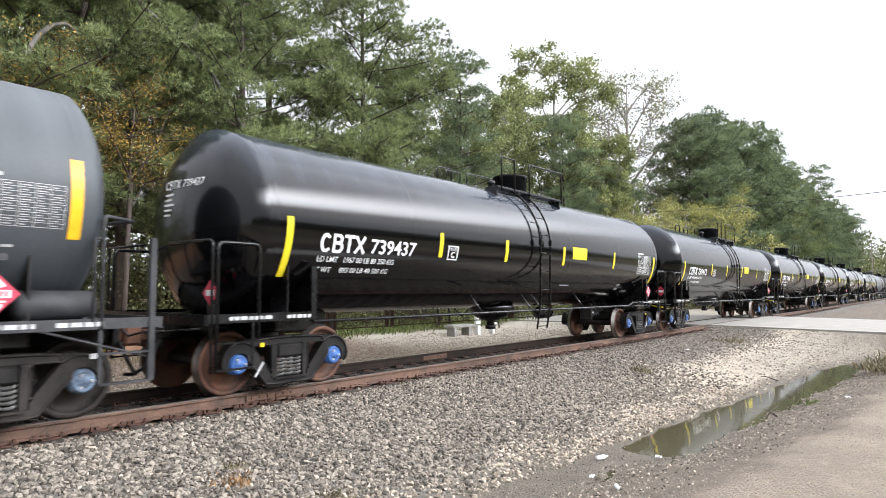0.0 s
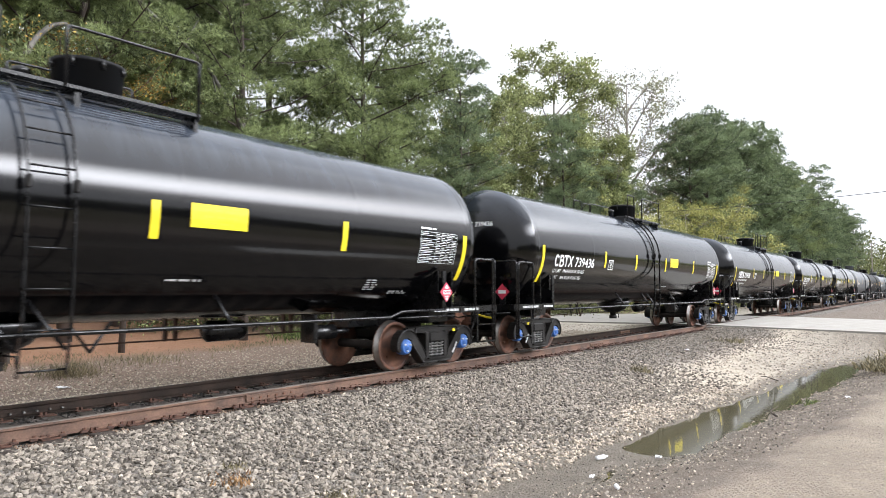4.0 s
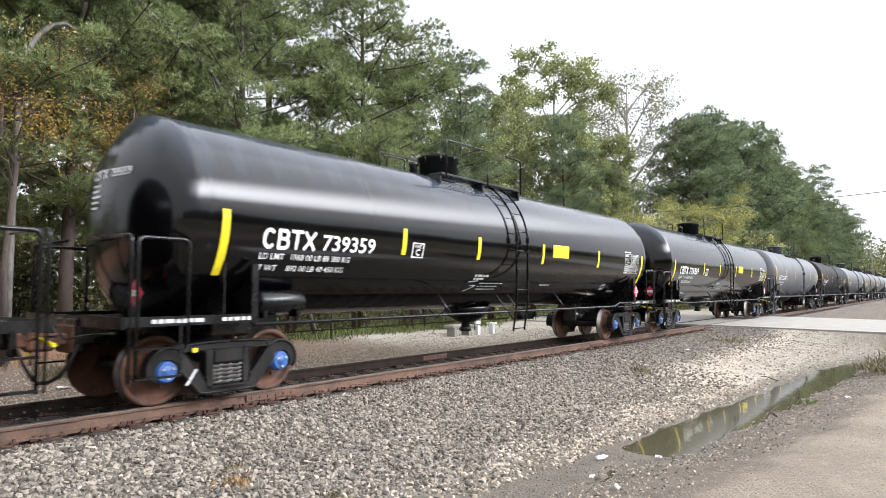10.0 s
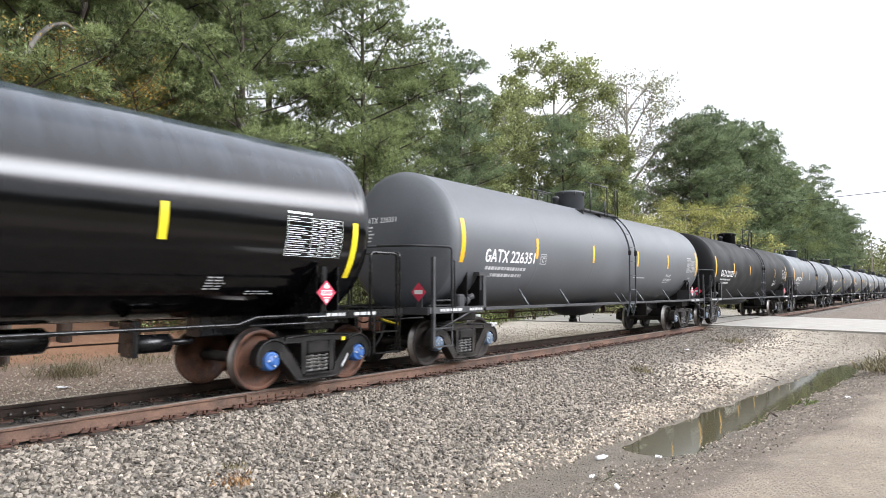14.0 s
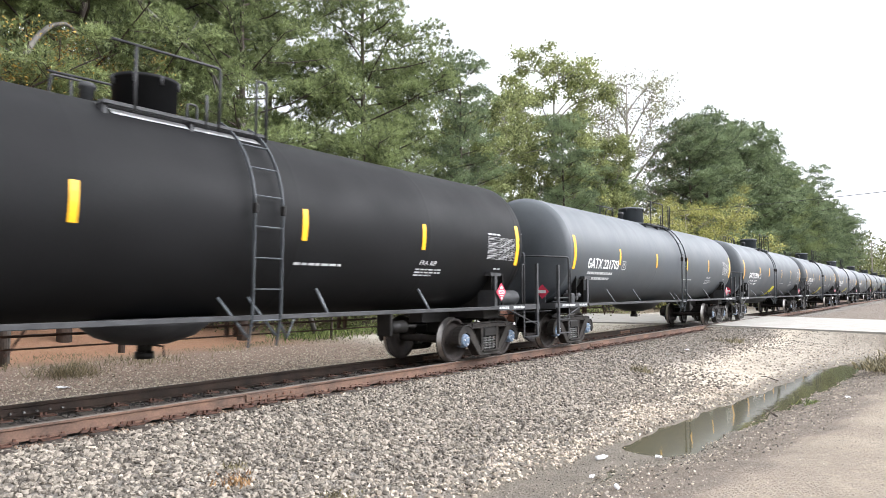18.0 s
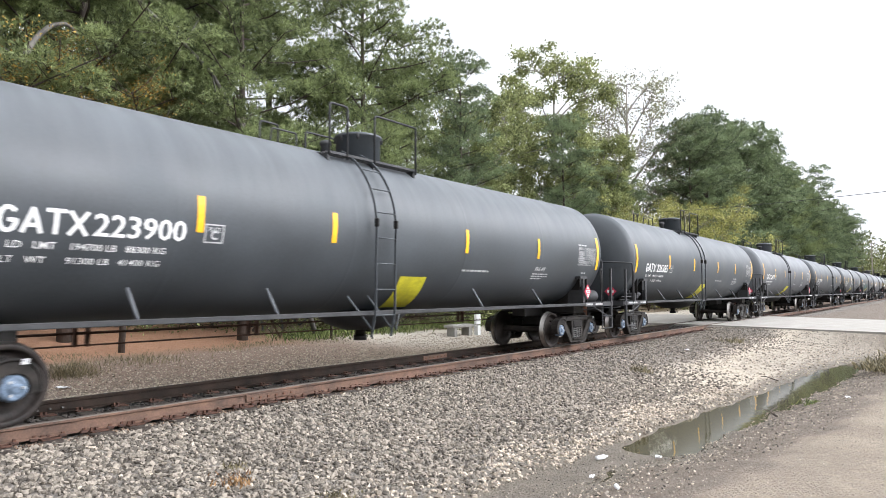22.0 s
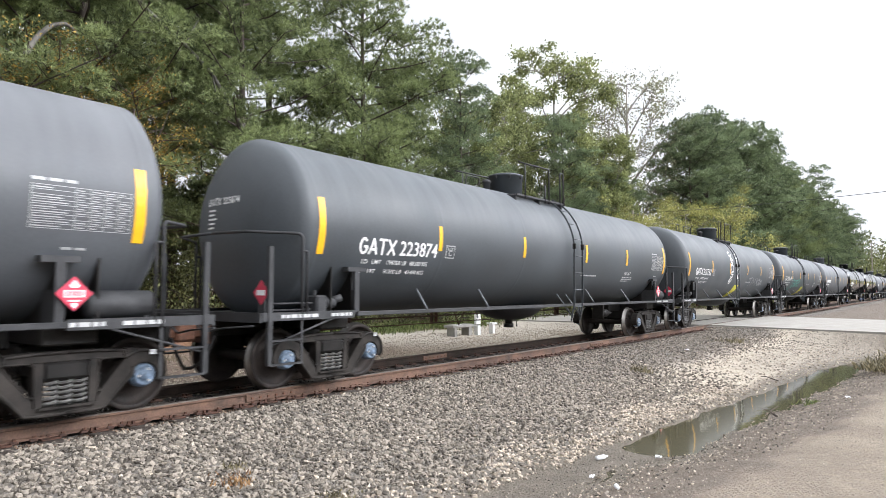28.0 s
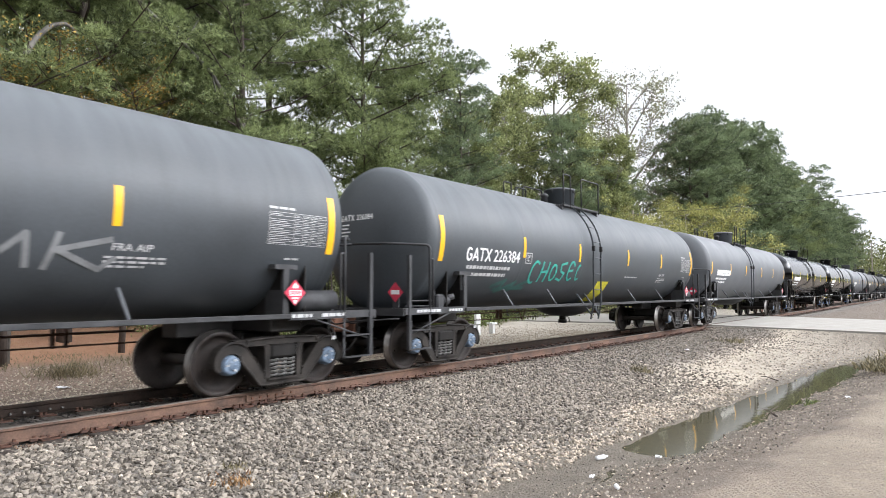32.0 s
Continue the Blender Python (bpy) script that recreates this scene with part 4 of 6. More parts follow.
def plate_c(b, x0, x1, a0, a1, t=0.025):
    patch(b, x0, x1, a0, a0 + t)
    patch(b, x0, x1, a1 - t, a1)
    patch(b, x0, x0 + t, a0 + t, a1 - t)
    patch(b, x1 - t, x1, a0 + t, a1 - t)
    w = x1 - x0
    write(b, "PLATE", x0 + w * 0.2, a1 - 0.1, 0.085, 0.01, width=w * 0.6)
    write(b, "C", x0 + w * 0.32, a0 + 0.05, 0.16, 0.03, width=w * 0.36)


def add_table(car, x0, x1, a1, a0, mat):
    """The white test table: a ruled grid filled with small print."""
    b = Build()
    rows, cols = 9, 5
    t = 0.006
    for i in range(rows + 1):
        a = a0 + (a1 - a0) * i / rows
        patch(b, x0, x1, a - t / 2, a + t / 2)
    cuts = [0, 0.42, 0.57, 0.72, 0.86, 1.0]
    for c in cuts:
        x = x0 + (x1 - x0) * c
        patch(b, x - t / 2, x + t / 2, a0, a1, lift=0.0085)
    h = (a1 - a0) / rows
    rnd = random.Random(3)
    for i in range(rows):
        for c0, c1 in zip(cuts, cuts[1:]):
            w = (c1 - c0) * (x1 - x0)
            if rnd.random() < 0.12:
                continue
            patch(b, x0 + c0 * (x1 - x0) + 0.02, x0 + c0 * (x1 - x0) + 0.02 + (w - 0.04) * rnd.uniform(0.45, 0.9), a0 + i * h + h * 0.34, a0 + i * h + h * 0.56)
    small_lines(b, x0, a1 + 0.08, (0.5,), 0.035, seed=6)
    part("test_table", b, mat, car, "white ruled test table of small print")["kind"] = "stuff"


def end_text(car, number, kind):
    """Lettering on the dished end that faces the camera."""
    b = Build()
    tmp = Build()
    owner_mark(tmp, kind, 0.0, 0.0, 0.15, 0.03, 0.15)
    v, f = glyphs(number, 0.21, 0.012)
    wide = max(p[0] for p in v)
    flat = [(p[0], (math.asin(max(-1, min(1, (p[2] - AXIS_Z) / (RAD + 0.009))))) * RAD - 0.047) for p in tmp.v]

    def end_place(u, w):
        k, y0, z0 = (0.78, 0.47, 0.5) if kind == "ring" else (0.72, 0.72, 0.36)
        y, z = y0 - u * k, z0 + w * k
        r = math.hypot(y, z)
        prof = [(0.22, 0.615), (0.5, 0.59), (0.82, 0.53), (1.1, 0.43), (1.31, 0.3), (1.45, 0.15), (1.52, 0.03)]
        d = np.interp(r * 1.52 / RAD, [a for a, _ in prof], [c for _, c in prof])
        return (-7.72 - float(d) - 0.012 if kind == "ring" else -7.8 - float(d) * 0.806 - 0.014, y, AXIS_Z + z)

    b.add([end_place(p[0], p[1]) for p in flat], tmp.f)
    b.add([end_place(0.68 + p[0] * 0.62 / wide, p[1]) for p in v], f)
    rnd = random.Random(4)
    for i in range(5):
        w = rnd.uniform(0.25, 0.6)
        q = [(0.05, -0.1 - i * 0.1), (0.05 + w, -0.1 - i * 0.1), (0.05 + w, -0.14 - i * 0.1), (0.05, -0.14 - i * 0.1)]
        b.add([end_place(*p) for p in q], [(3, 2, 1, 0)])
    part("end_lettering", b, WHITE, car)["kind"] = "stuff"


# the way of the train: metres covered towards -x after t seconds
RUN = (126.1106114, 5.5248034, -0.5880253, -0.8294977, 0.8100843, 0.0475443, -0.7140766, 0.4229082)


def run(t):
    return sum(c * ((t / 16 - 1) ** (i + 1) - (-1) ** (i + 1)) for i, c in enumerate(RUN))


BL = "glossy black tank car with yellow tape rolling on the rails"
GL = "weathered grey tank car with amber tape rolling on the rails"
# per car: kind (1 black, 2 black with the manway set back, 0 grey, 3 grey with the ladder set back), number, two stencilled lines, tank paint, label, x of its middle at the start
CARS = [
    (0, "223861", None, TANK_GREY, GL, -4.66),
    (1, "739437", ("LD LMT   1967 00 LB 89 250 KG", "LT WT     893 00 LB 40 500 KG"), None, BL, 13.40),
    (1, "739412", ("LD LMT   1966 00 LB 89 200 KG", "LT WT     894 00 LB 40 550 KG"), None, BL, 31.67),
    (1, "739436", ("LD LMT   1964 00 LB 89 100 KG", "LT WT     896 00 LB 40 650 KG"), None, BL, 49.88),
    (1, "739434", ("LD LMT   1966 00 LB 89 200 KG", "LT WT     894 00 LB 40 550 KG"), None, BL, 68.09),
    (2, "739359", ("LD LMT   1968 00 LB 89 300 KG", "LT WT     892 00 LB 40 450 KG"), None, BL, 86.29),
    (2, "739339", ("LD LMT   1963 00 LB 89 050 KG", "LT WT     897 00 LB 40 700 KG"), None, BL, 104.51),
    (0, "226351", None, TANK_PALE, "pale grey tank car with amber tape rolling on the rails", 122.71),
    (0, "221625", None, TANK_DULL, "dull black tank car with amber tape rolling on the rails", 140.91),
    (0, "221703", None, TANK_GREY, GL, 159.17),
    (3, "223900", ("LD   LMT    194700 LB   88300 KG", "LT   WT      91300 LB   41400 KG"), TANK_GREY, GL, 177.34),
    (3, "226385", ("LD   LMT    194700 LB   88300 KG", "LT   WT      91300 LB   41400 KG"), TANK_GREY, GL, 195.64),
    (3, "226370", None, TANK_GREY_LIGHT, "pale grey tank car with amber tape rolling on the rails", 213.83),
    (0, "223874", ("LD   LMT    194700 LB   88300 KG", "LT   WT      91300 LB   41400 KG"), TANK_GREY, GL, 232.03),
    (3, "221762", ("LD   LMT    194700 LB   88300 KG", "LT   WT      91300 LB   41400 KG"), TANK_GREY, "grey tank car with white graffiti rolling on the rails", 250.30),
    (3, "226384", None, TANK_GREY, "grey tank car with teal graffiti rolling on the rails", 268.49),
    (3, "", None, TANK_GREY_LIGHT, "pale grey tank car with amber tape rolling on the rails", 286.71),
    (1, "", None, None, BL, 304.93),
    (1, "", None, None, BL, 323.15),
    (0, "", None, TANK_GREY_LIGHT, GL, 341.37),
    (0, "", None, TANK_GREY_DARK, GL, 359.59),
    (0, "", None, TANK_DULL, "dull black tank car with amber tape rolling on the rails", 377.81),
    (0, "", None, TANK_GREY, GL, 396.03),
    (0, "", None, TANK_GREY_DARK, GL, 414.25),
    (0, "", None, TANK_GREY, GL, 432.47),
]


def make_train():
    first = {1: tank_car(True, BL), 2: tank_car(True, BL, -1.05), 0: tank_car(False, GL), 3: tank_car(False, GL, -1.95)}
    made = []
    used = set()
    for black, number, lines, paint, label, mid_x in CARS:
        x = mid_x
        if black in used:
            car = copy_thing(first[black], pose(x, TRACK_Y, 0))
        else:
            car = None
        made.append([car, x, black, number, lines, paint, label])
        if black not in used:
            used.add(black)
            made[-1][0] = first[black]
            first[black].matrix_basis = pose(x, TRACK_Y, 0)
    for car, x, kind, number, lines, paint, label in made:
        black = kind in (1, 2)
        tagged(car, label)
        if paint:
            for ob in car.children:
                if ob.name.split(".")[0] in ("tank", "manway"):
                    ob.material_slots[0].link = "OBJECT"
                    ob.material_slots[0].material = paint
        if number and black:
            black_marks(car, number, lines)
            if kind == 2:
                w = Build()
                small_lines(w, -1.4, -0.78, (0.5, 0.35), 0.05, 0.075, seed=8)
                small_lines(w, -1.1, -0.98, (0.9, 0.8, 0.75), 0.028, 0.08, seed=9)
                strokes(w, -1.5, -1.25, 0.32, 0.32, 0.025, [[(0, 0.9), (0.9, 1.0)], [(0.0, 0.1), (0.8, 0.55)], [(0.3, 0.6), (0.9, 0.62)]])
                part("stencilled_text", w, WHITE_WORN, car)["kind"] = "stuff"
        elif number:
            grey_marks(car, number, lines, kind == 3)
            graffiti(car, number)
        else:
            plain_marks(car, black)
    return [(m[0], m[1]) for m in made]


def graffiti(car, number):
    if number in ("223900", "226385", "226370", "221762", "226384"):
        p = Build()
        patch(p, -0.05, 0.69, -1.79, -0.87, lean=-0.17)
        part("yellow_patch", p, YELLOW_DIRTY, car, "large faded yellow warning patch")
    if number == "221625":
        part("paint_strip", patch(Build(), -0.95, 1.25, 1.28, 1.44), WHITE_WORN, car, "worn white paint strip below the walkway")
    if number == "221762":
        g = Build()
        loops = [[arc_line(0.5, 0.5, 0.42, 0.45, 60, 300), [(0.1, 0.1), (0.9, 0.5)]], [arc_line(0.5, 0.55, 0.4, 0.4, -20, 280), [(0.1, 0.5), (0.85, 0.6)]],
                 [[(0.1, 0), (0.2, 1), (0.8, 0.9), (0.85, 0.1)]], [[(0.9, 0.95), (0.2, 0.9), (0.3, 0.55), (0.85, 0.45), (0.7, 0.05), (0.1, 0.1)]], [arc_line(0.5, 0.5, 0.42, 0.42, 10, 320), [(0.1, 0.5), (0.9, 0.52)]]]
        for i, ln in enumerate(loops):
            strokes(g, -1.72 + 0.06 * (i % 2), 0.42 - i * 0.31, 0.5, 0.28, 0.05, ln)
        tall = [[[(0, 0.9), (0.9, 1.0)], [(0.2, 0.95), (0.3, 0.1), (0.8, 0.2), (0.8, 0.55)]], [arc_line(0.45, 0.5, 0.42, 0.45, 0, 330)], [[(0.1, 0), (0.2, 1)], [(0.9, 0.9), (0.2, 0.5), (0.9, 0.0)]], [arc_line(0.5, 0.5, 0.4, 0.45, 50, 300)]]
        for i, ln in enumerate(tall):
            strokes(g, -0.68 + 0.08 * i, 0.36 - i * 0.3, 0.42, 0.27, 0.05, ln)
        part("graffiti", g, WHITE, car, "white spray-painted graffiti")["kind"] = "stuff"
        g = Build()
        strokes(g, 2.1, -0.88, 2.3, 0.42, 0.07, [[(0.0, 0.85), (0.26, 1.0)], [(0.13, 0.92), (0.1, 0.0)], [(0.3, 0.0), (0.36, 0.9), (0.5, 0.3), (0.62, 0.95), (0.64, 0.05)], [(0.72, 0.0), (0.76, 0.98)], [(1.0, 0.9), (0.76, 0.55), (0.97, 0.0)], [(0.97, 0.0), (1.03, 0.35)]])
        part("graffiti", g, SPRAY_GREY, car, "pale spray-painted graffiti")["kind"] = "stuff"
    if number == "226384":
        g = Build()
        for i, ln in enumerate([[arc_line(0.55, 0.5, 0.5, 0.55, 55, 290)], [[(0.1, 0), (0.2, 1)], [(0.8, 0), (0.9, 1)], [(0.1, 0.5), (0.9, 0.55)]], [arc_line(0.5, 0.45, 0.36, 0.42, 0, 360)], [[(0.9, 0.95), (0.2, 0.85), (0.3, 0.5), (0.8, 0.4), (0.6, 0.0), (0.0, 0.1)]], [arc_line(0.55, 0.5, 0.42, 0.5, 40, 310), [(0.2, 0.5), (0.7, 0.55)]], [arc_line(0.5, 0.4, 0.3, 0.4, 90, 300)]]):
            strokes(g, -4.16 + i * 0.46, -0.93 + 0.02 * i, 0.4, 0.5, 0.06, ln)
        part("graffiti", g, TEAL, car, "teal spray-painted graffiti")["kind"] = "stuff"
        g = Build()
        strokes(g, -5.5, -1.28, 1.5, 0.42, 0.1, [[(0, 0.5), (0.3, 0.9), (0.2, 0.1), (0.6, 0.8), (0.5, 0.2), (0.95, 0.9)], [(0.1, 0.3), (0.9, 0.4)]])
        part("graffiti", g, TEAL_FAINT, car, "faint teal overspray")["kind"] = "stuff"


def plain_marks(car, black):
    """Tapes and blurred lettering of the cars that stay far off."""
    tapes(car, [(x, 0.12, -0.4, 0.1) for x in (-7.7, -4.7, -1.8, 1.6, 4.5, 7.65)], YELLOW if black else AMBER, "reflective tape")
    b = Build()
    small_lines(b, -6.83, -0.2, (2.2,), 0.25, seed=1)
    small_lines(b, -6.83, -0.55, (1.7, 1.6), 0.08, 0.16, seed=2)
    part("lettering", b, WHITE, car)["kind"] = "stuff"


TRAIN = make_train()


# ---- ground, ditch, track, road ----
def smooth_np(a, b, v):
    t = np.clip((v - a) / (b - a), 0, 1)
    return t * t * (3 - 2 * t)


def wave_noise(x, y, k, seed):
    """Cheap smooth unevenness from a few crossed waves."""
    r = np.random.RandomState(seed)
    z = 0
    for i in range(7):
        a, f, p = r.uniform(0, 6.28), k * r.uniform(0.6, 2.2), r.uniform(0, 6.28)
        z = z + np.sin((x * math.cos(a) + y * math.sin(a)) * f + p) / (0.6 + f / k)
    return z / 4


WATER_FAR = ((-30, 4.6), (3, 4.35), (6, 4.0), (7.5, 3.85), (8.7, 3.77), (11.1, 3.6), (12.4, 3.5), (13.8, 3.35), (15.5, 3.16), (17.9, 3.0), (21, 2.75), (23, 2.33), (24.3, 2.0), (28, 1.2), (60, 1.0))
WATER_NEAR = ((-30, 4.2), (3, 3.7), (6, 3.42), (7.8, 3.27), (8.2, 3.03), (8.7, 2.86), (10.5, 2.7), (12.8, 2.57), (13.9, 2.38), (15.3, 2.33), (17.7, 2.04), (20.1, 1.92), (23.5, 1.76), (28, 1.0), (60, 0.8))
WATER_Z = -0.75


def edge_far(x):
    return np.interp(x, [p[0] for p in WATER_FAR], [p[1] for p in WATER_FAR]) + 0.04 * np.sin(x * 3.1) + 0.03 * np.sin(x * 7.3)


def edge_near(x):
    return np.interp(x, [p[0] for p in WATER_NEAR], [p[1] for p in WATER_NEAR]) + 0.04 * np.sin(x * 2.4 + 1) + 0.04 * np.sin(x * 5.9)


def ground_z(x, y):
    """Height of the ground: ballast bank, ditch, path, clay flat beyond the track."""
    d = np.abs(y - TRACK_Y)
    ef, en = edge_far(x), edge_near(x)
    wet = smooth_np(8.5, 9.7, x) * (1 - smooth_np(23.9, 24.9, x))
    up = np.clip((y - ef) / (TRACK_Y - 1.75 - ef), 0, 1)
    bank = -0.75 + 0.55 * up ** 0.9
    down = np.clip((en - y) / 1.9, 0, 1)
    near = -0.75 + 0.13 * smooth_np(0, 0.35, down) + 0.27 * smooth_np(0.15, 1.0, down) + 0.02 * wave_noise(x, y, 2.2, 4) * (down > 0)
    pan = np.clip((y - en) / np.maximum(ef - en, 0.05), 0, 1)
    bed = -0.75 - 0.13 * np.sin(np.pi * pan) * wet + 0.018 * (1 - wet)
    z = np.where(y > ef, bank, np.where(y < en, near, bed))
    far = -0.2 - 0.02 * (1 - smooth_np(1.0, 1.35, d)) - 0.2 * smooth_np(1.7, 3.6, d) + 0.1 * smooth_np(5, 9, d) + 0.7 * smooth_np(9.5, 16, d)
    z = np.where(y > TRACK_Y - 1.6, far, z)
    road = smooth_np(27.8, 29.6, x) * (1 - smooth_np(41, 43.5, x))
    z = z * (1 - road) + road * (-0.05 - 0.012 * np.clip(TRACK_Y - 1.4 - y, 0, 10) - 0.01 * np.clip(y - TRACK_Y - 2, 0, 20))
    calm = smooth_np(45, 60, x)
    z = z * (1 - calm * (y < TRACK_Y - 1.7)) + (-0.3) * calm * (y < TRACK_Y - 1.7)
    rough = 0.016 * wave_noise(x, y, 4.0, 2) + 0.01 * wave_noise(x, y, 11.0, 3)
    inside = (y > en - 0.1) & (y < ef + 0.1)
    return z + rough * (1 - road) * (d > 1.4) * np.where(inside, 0.35, 1.0)


def ground_material():
    """Soil that changes with the place: grey grit by the track, clay beyond it, pale dirt path, wet mud in the ditch."""
    m = bpy.data.materials.new("ground_soil")
    m.use_nodes = True
    nt = m.node_tree
    b = nt.nodes["Principled BSDF"]
    L = nt.links

    def node(kind, **kw):
        n = nt.nodes.new(kind)
        for k, v in kw.items():
            n.inputs[k].default_value = v
        return n

    def math_(op, a, c, clamp=False):
        n = nt.nodes.new("ShaderNodeMath")
        n.operation, n.use_clamp = op, clamp
        for i, s in enumerate((a, c)):
            if isinstance(s, (int, float)):
                n.inputs[i].default_value = s
            else:
                L.new(s, n.inputs[i])
        return n.outputs[0]

    def mix(fac, a, c):
        n = nt.nodes.new("ShaderNodeMix")
        n.data_type = "RGBA"
        L.new(fac, n.inputs["Factor"])
        for s, key in ((a, "A"), (c, "B")):
            if isinstance(s, tuple):
                n.inputs[key].default_value = (*s, 1)
            else:
                L.new(s, n.inputs[key])
        return n.outputs["Result"]

    def step(v, a, c):
        n = nt.nodes.new("ShaderNodeMapRange")
        n.interpolation_type = "SMOOTHSTEP"
        L.new(v, n.inputs[0])
        n.inputs[1].default_value, n.inputs[2].default_value = a, c
        return n.outputs[0]

    co = nt.nodes.new("ShaderNodeTexCoord")
    sep = nt.nodes.new("ShaderNodeSeparateXYZ")
    L.new(co.outputs["Object"], sep.inputs[0])
    big = node("ShaderNodeTexNoise", Scale=0.8, Detail=5)
    mid = node("ShaderNodeTexNoise", Scale=6.0, Detail=6)
    fine = node("ShaderNodeTexNoise", Scale=70.0, Detail=4)
    grit = node("ShaderNodeTexVoronoi", Scale=32.0)
    for n in (big, mid, fine, grit):
        L.new(co.outputs["Object"], n.inputs["Vector"])
    wob = math_("SUBTRACT", math_("MULTIPLY", big.outputs[0], 1.8), 0.9)
    y = math_("ADD", sep.outputs["Y"], wob)
    x = math_("ADD", sep.outputs["X"], wob)
    z = sep.outputs["Z"]
    stone = mix(grit.outputs["Color"], (0.12, 0.107, 0.093), (0.23, 0.206, 0.178))
    spotted = math_("ADD", math_("MULTIPLY", grit.outputs["Color"], 0.55), math_("MULTIPLY", mid.outputs[0], 0.45))
    clay = mix(spotted, (0.15, 0.105, 0.078), (0.29, 0.21, 0.16))
    orange = mix(mid.outputs[0], (0.25, 0.125, 0.07), (0.4, 0.22, 0.13))
    grass = mix(mid.outputs[0], (0.09, 0.08, 0.035), (0.16, 0.13, 0.06))
    litter = mix(mid.outputs[0], (0.1, 0.065, 0.04), (0.17, 0.11, 0.065))
    path = mix(mid.outputs[0], (0.215, 0.172, 0.127), (0.42, 0.352, 0.27))
    dark = mix(mid.outputs[0], (0.1, 0.078, 0.061), (0.25, 0.205, 0.163))
    mud = mix(mid.outputs[0], (0.095, 0.078, 0.058), (0.18, 0.152, 0.118))
    pale = mix(mid.outputs[0], (0.42, 0.375, 0.31), (0.58, 0.53, 0.455))
    sandy = mix(mid.outputs[0], (0.38, 0.325, 0.25), (0.56, 0.495, 0.4))
    side = math_("ADD", y, math_("MULTIPLY", x, 0.14))
    blot = step(math_("ADD", math_("MULTIPLY", big.outputs[0], 0.5), math_("MULTIPLY", mid.outputs[0], 0.5)), 0.44, 0.56)
    col = mix(math_("MAXIMUM", step(side, 2.35, 3.05), math_("MULTIPLY", blot, 0.55)), path, dark)
    col = mix(step(y, 3.3, 4.2), col, stone)
    # Soil between the rails darkened: oil, with the train's shade painted in.
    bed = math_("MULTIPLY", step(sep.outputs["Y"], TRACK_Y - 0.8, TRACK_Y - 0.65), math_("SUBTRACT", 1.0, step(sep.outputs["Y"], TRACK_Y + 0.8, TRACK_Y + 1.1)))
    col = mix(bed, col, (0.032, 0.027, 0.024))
    yy = sep.outputs["Y"]
    col = mix(math_("MULTIPLY", step(y, 10.6, 13.5), 1.0), col, clay)
    col = mix(math_("MULTIPLY", step(y, 16.5, 19.5), step(mid.outputs[0], 0.42, 0.62)), col, grass)
    col = mix(step(y, 20.0, 22.0), col, litter)
    bare = math_("MULTIPLY", math_("SUBTRACT", 1.0, step(x, 13.0, 16.5)), math_("SUBTRACT", 1.0, step(y, 26.0, 28.0)))
    col = mix(math_("MULTIPLY", bare, step(y, 16.5, 19.0)), col, orange)
    lot = math_("MULTIPLY", math_("MULTIPLY", step(x, 14.5, 18.5), step(y, 10.9, 11.9)), math_("SUBTRACT", 1.0, step(y, 17.5, 19)))
    col = mix(math_("MULTIPLY", lot, math_("SUBTRACT", 1.0, step(x, 60, 80))), col, pale)
    sand = math_("MULTIPLY", math_("MULTIPLY", step(x, 8.5, 12.5), step(z, -0.74, -0.66)), math_("SUBTRACT", 1.0, step(y, 4.9, 6.3)))
    col = mix(math_("MULTIPLY", math_("MULTIPLY", sand, step(yy, 3.0, 3.6)), step(mid.outputs[0], 0.25, 0.48)), col, sandy)
    apron = math_("MULTIPLY", step(x, 17.0, 20.0), step(yy, 1.2, 2.2))
    col = mix(math_("MULTIPLY", math_("MULTIPLY", apron, math_("SUBTRACT", 1.0, step(y, 4.0, 5.0))), 0.75), col, mix(mid.outputs[0], stone, sandy))
    beyond = math_("MULTIPLY", step(sep.outputs["X"], 41.5, 43.5), math_("SUBTRACT", 1.0, step(sep.outputs["Y"], 6.6, 7.4)))
    col = mix(beyond, col, dark)
    # Unseen ground behind the path, added as dark grass to dim the tanks' undersides
    col = mix(math_("SUBTRACT", 1.0, step(y, -4.0, -1.6)), col, grass)
    low = math_("SUBTRACT", 1.0, step(z, -0.73, -0.645))
    col = mix(low, col, mud)
    spk = math_("ADD", math_("MULTIPLY", fine.outputs[0], 0.7), 0.65)
    vm = nt.nodes.new("ShaderNodeVectorMath")
    vm.operation = "SCALE"
    L.new(col, vm.inputs[0])
    L.new(spk, vm.inputs[3])
    L.new(vm.outputs[0], b.inputs["Base Color"])
    rg = math_("SUBTRACT", 0.95, math_("MULTIPLY", low, 0.22))
    L.new(rg, b.inputs["Roughness"])
    bp = nt.nodes.new("ShaderNodeBump")
    bp.inputs["Strength"].default_value, bp.inputs["Distance"].default_value = 0.9, 0.04
    hh = math_("ADD", math_("MULTIPLY", grit.outputs["Distance"], 0.8), math_("MULTIPLY", fine.outputs[0], 0.7))
    L.new(hh, bp.inputs["Height"])
    L.new(bp.outputs[0], b.inputs["Normal"])
    return m


GROUND = ground_material()
CONCRETE = material("pale_worn_concrete", (0.31, 0.292, 0.262), 0.9, vary=0.2, scale=1.5, fine=30, bump=0.2)


def lines_between(*stops):
    out = []
    for a, b_, n in stops:
        out += list(np.linspace(a, b_, n, endpoint=False))
    return out + [stops[-1][1]]


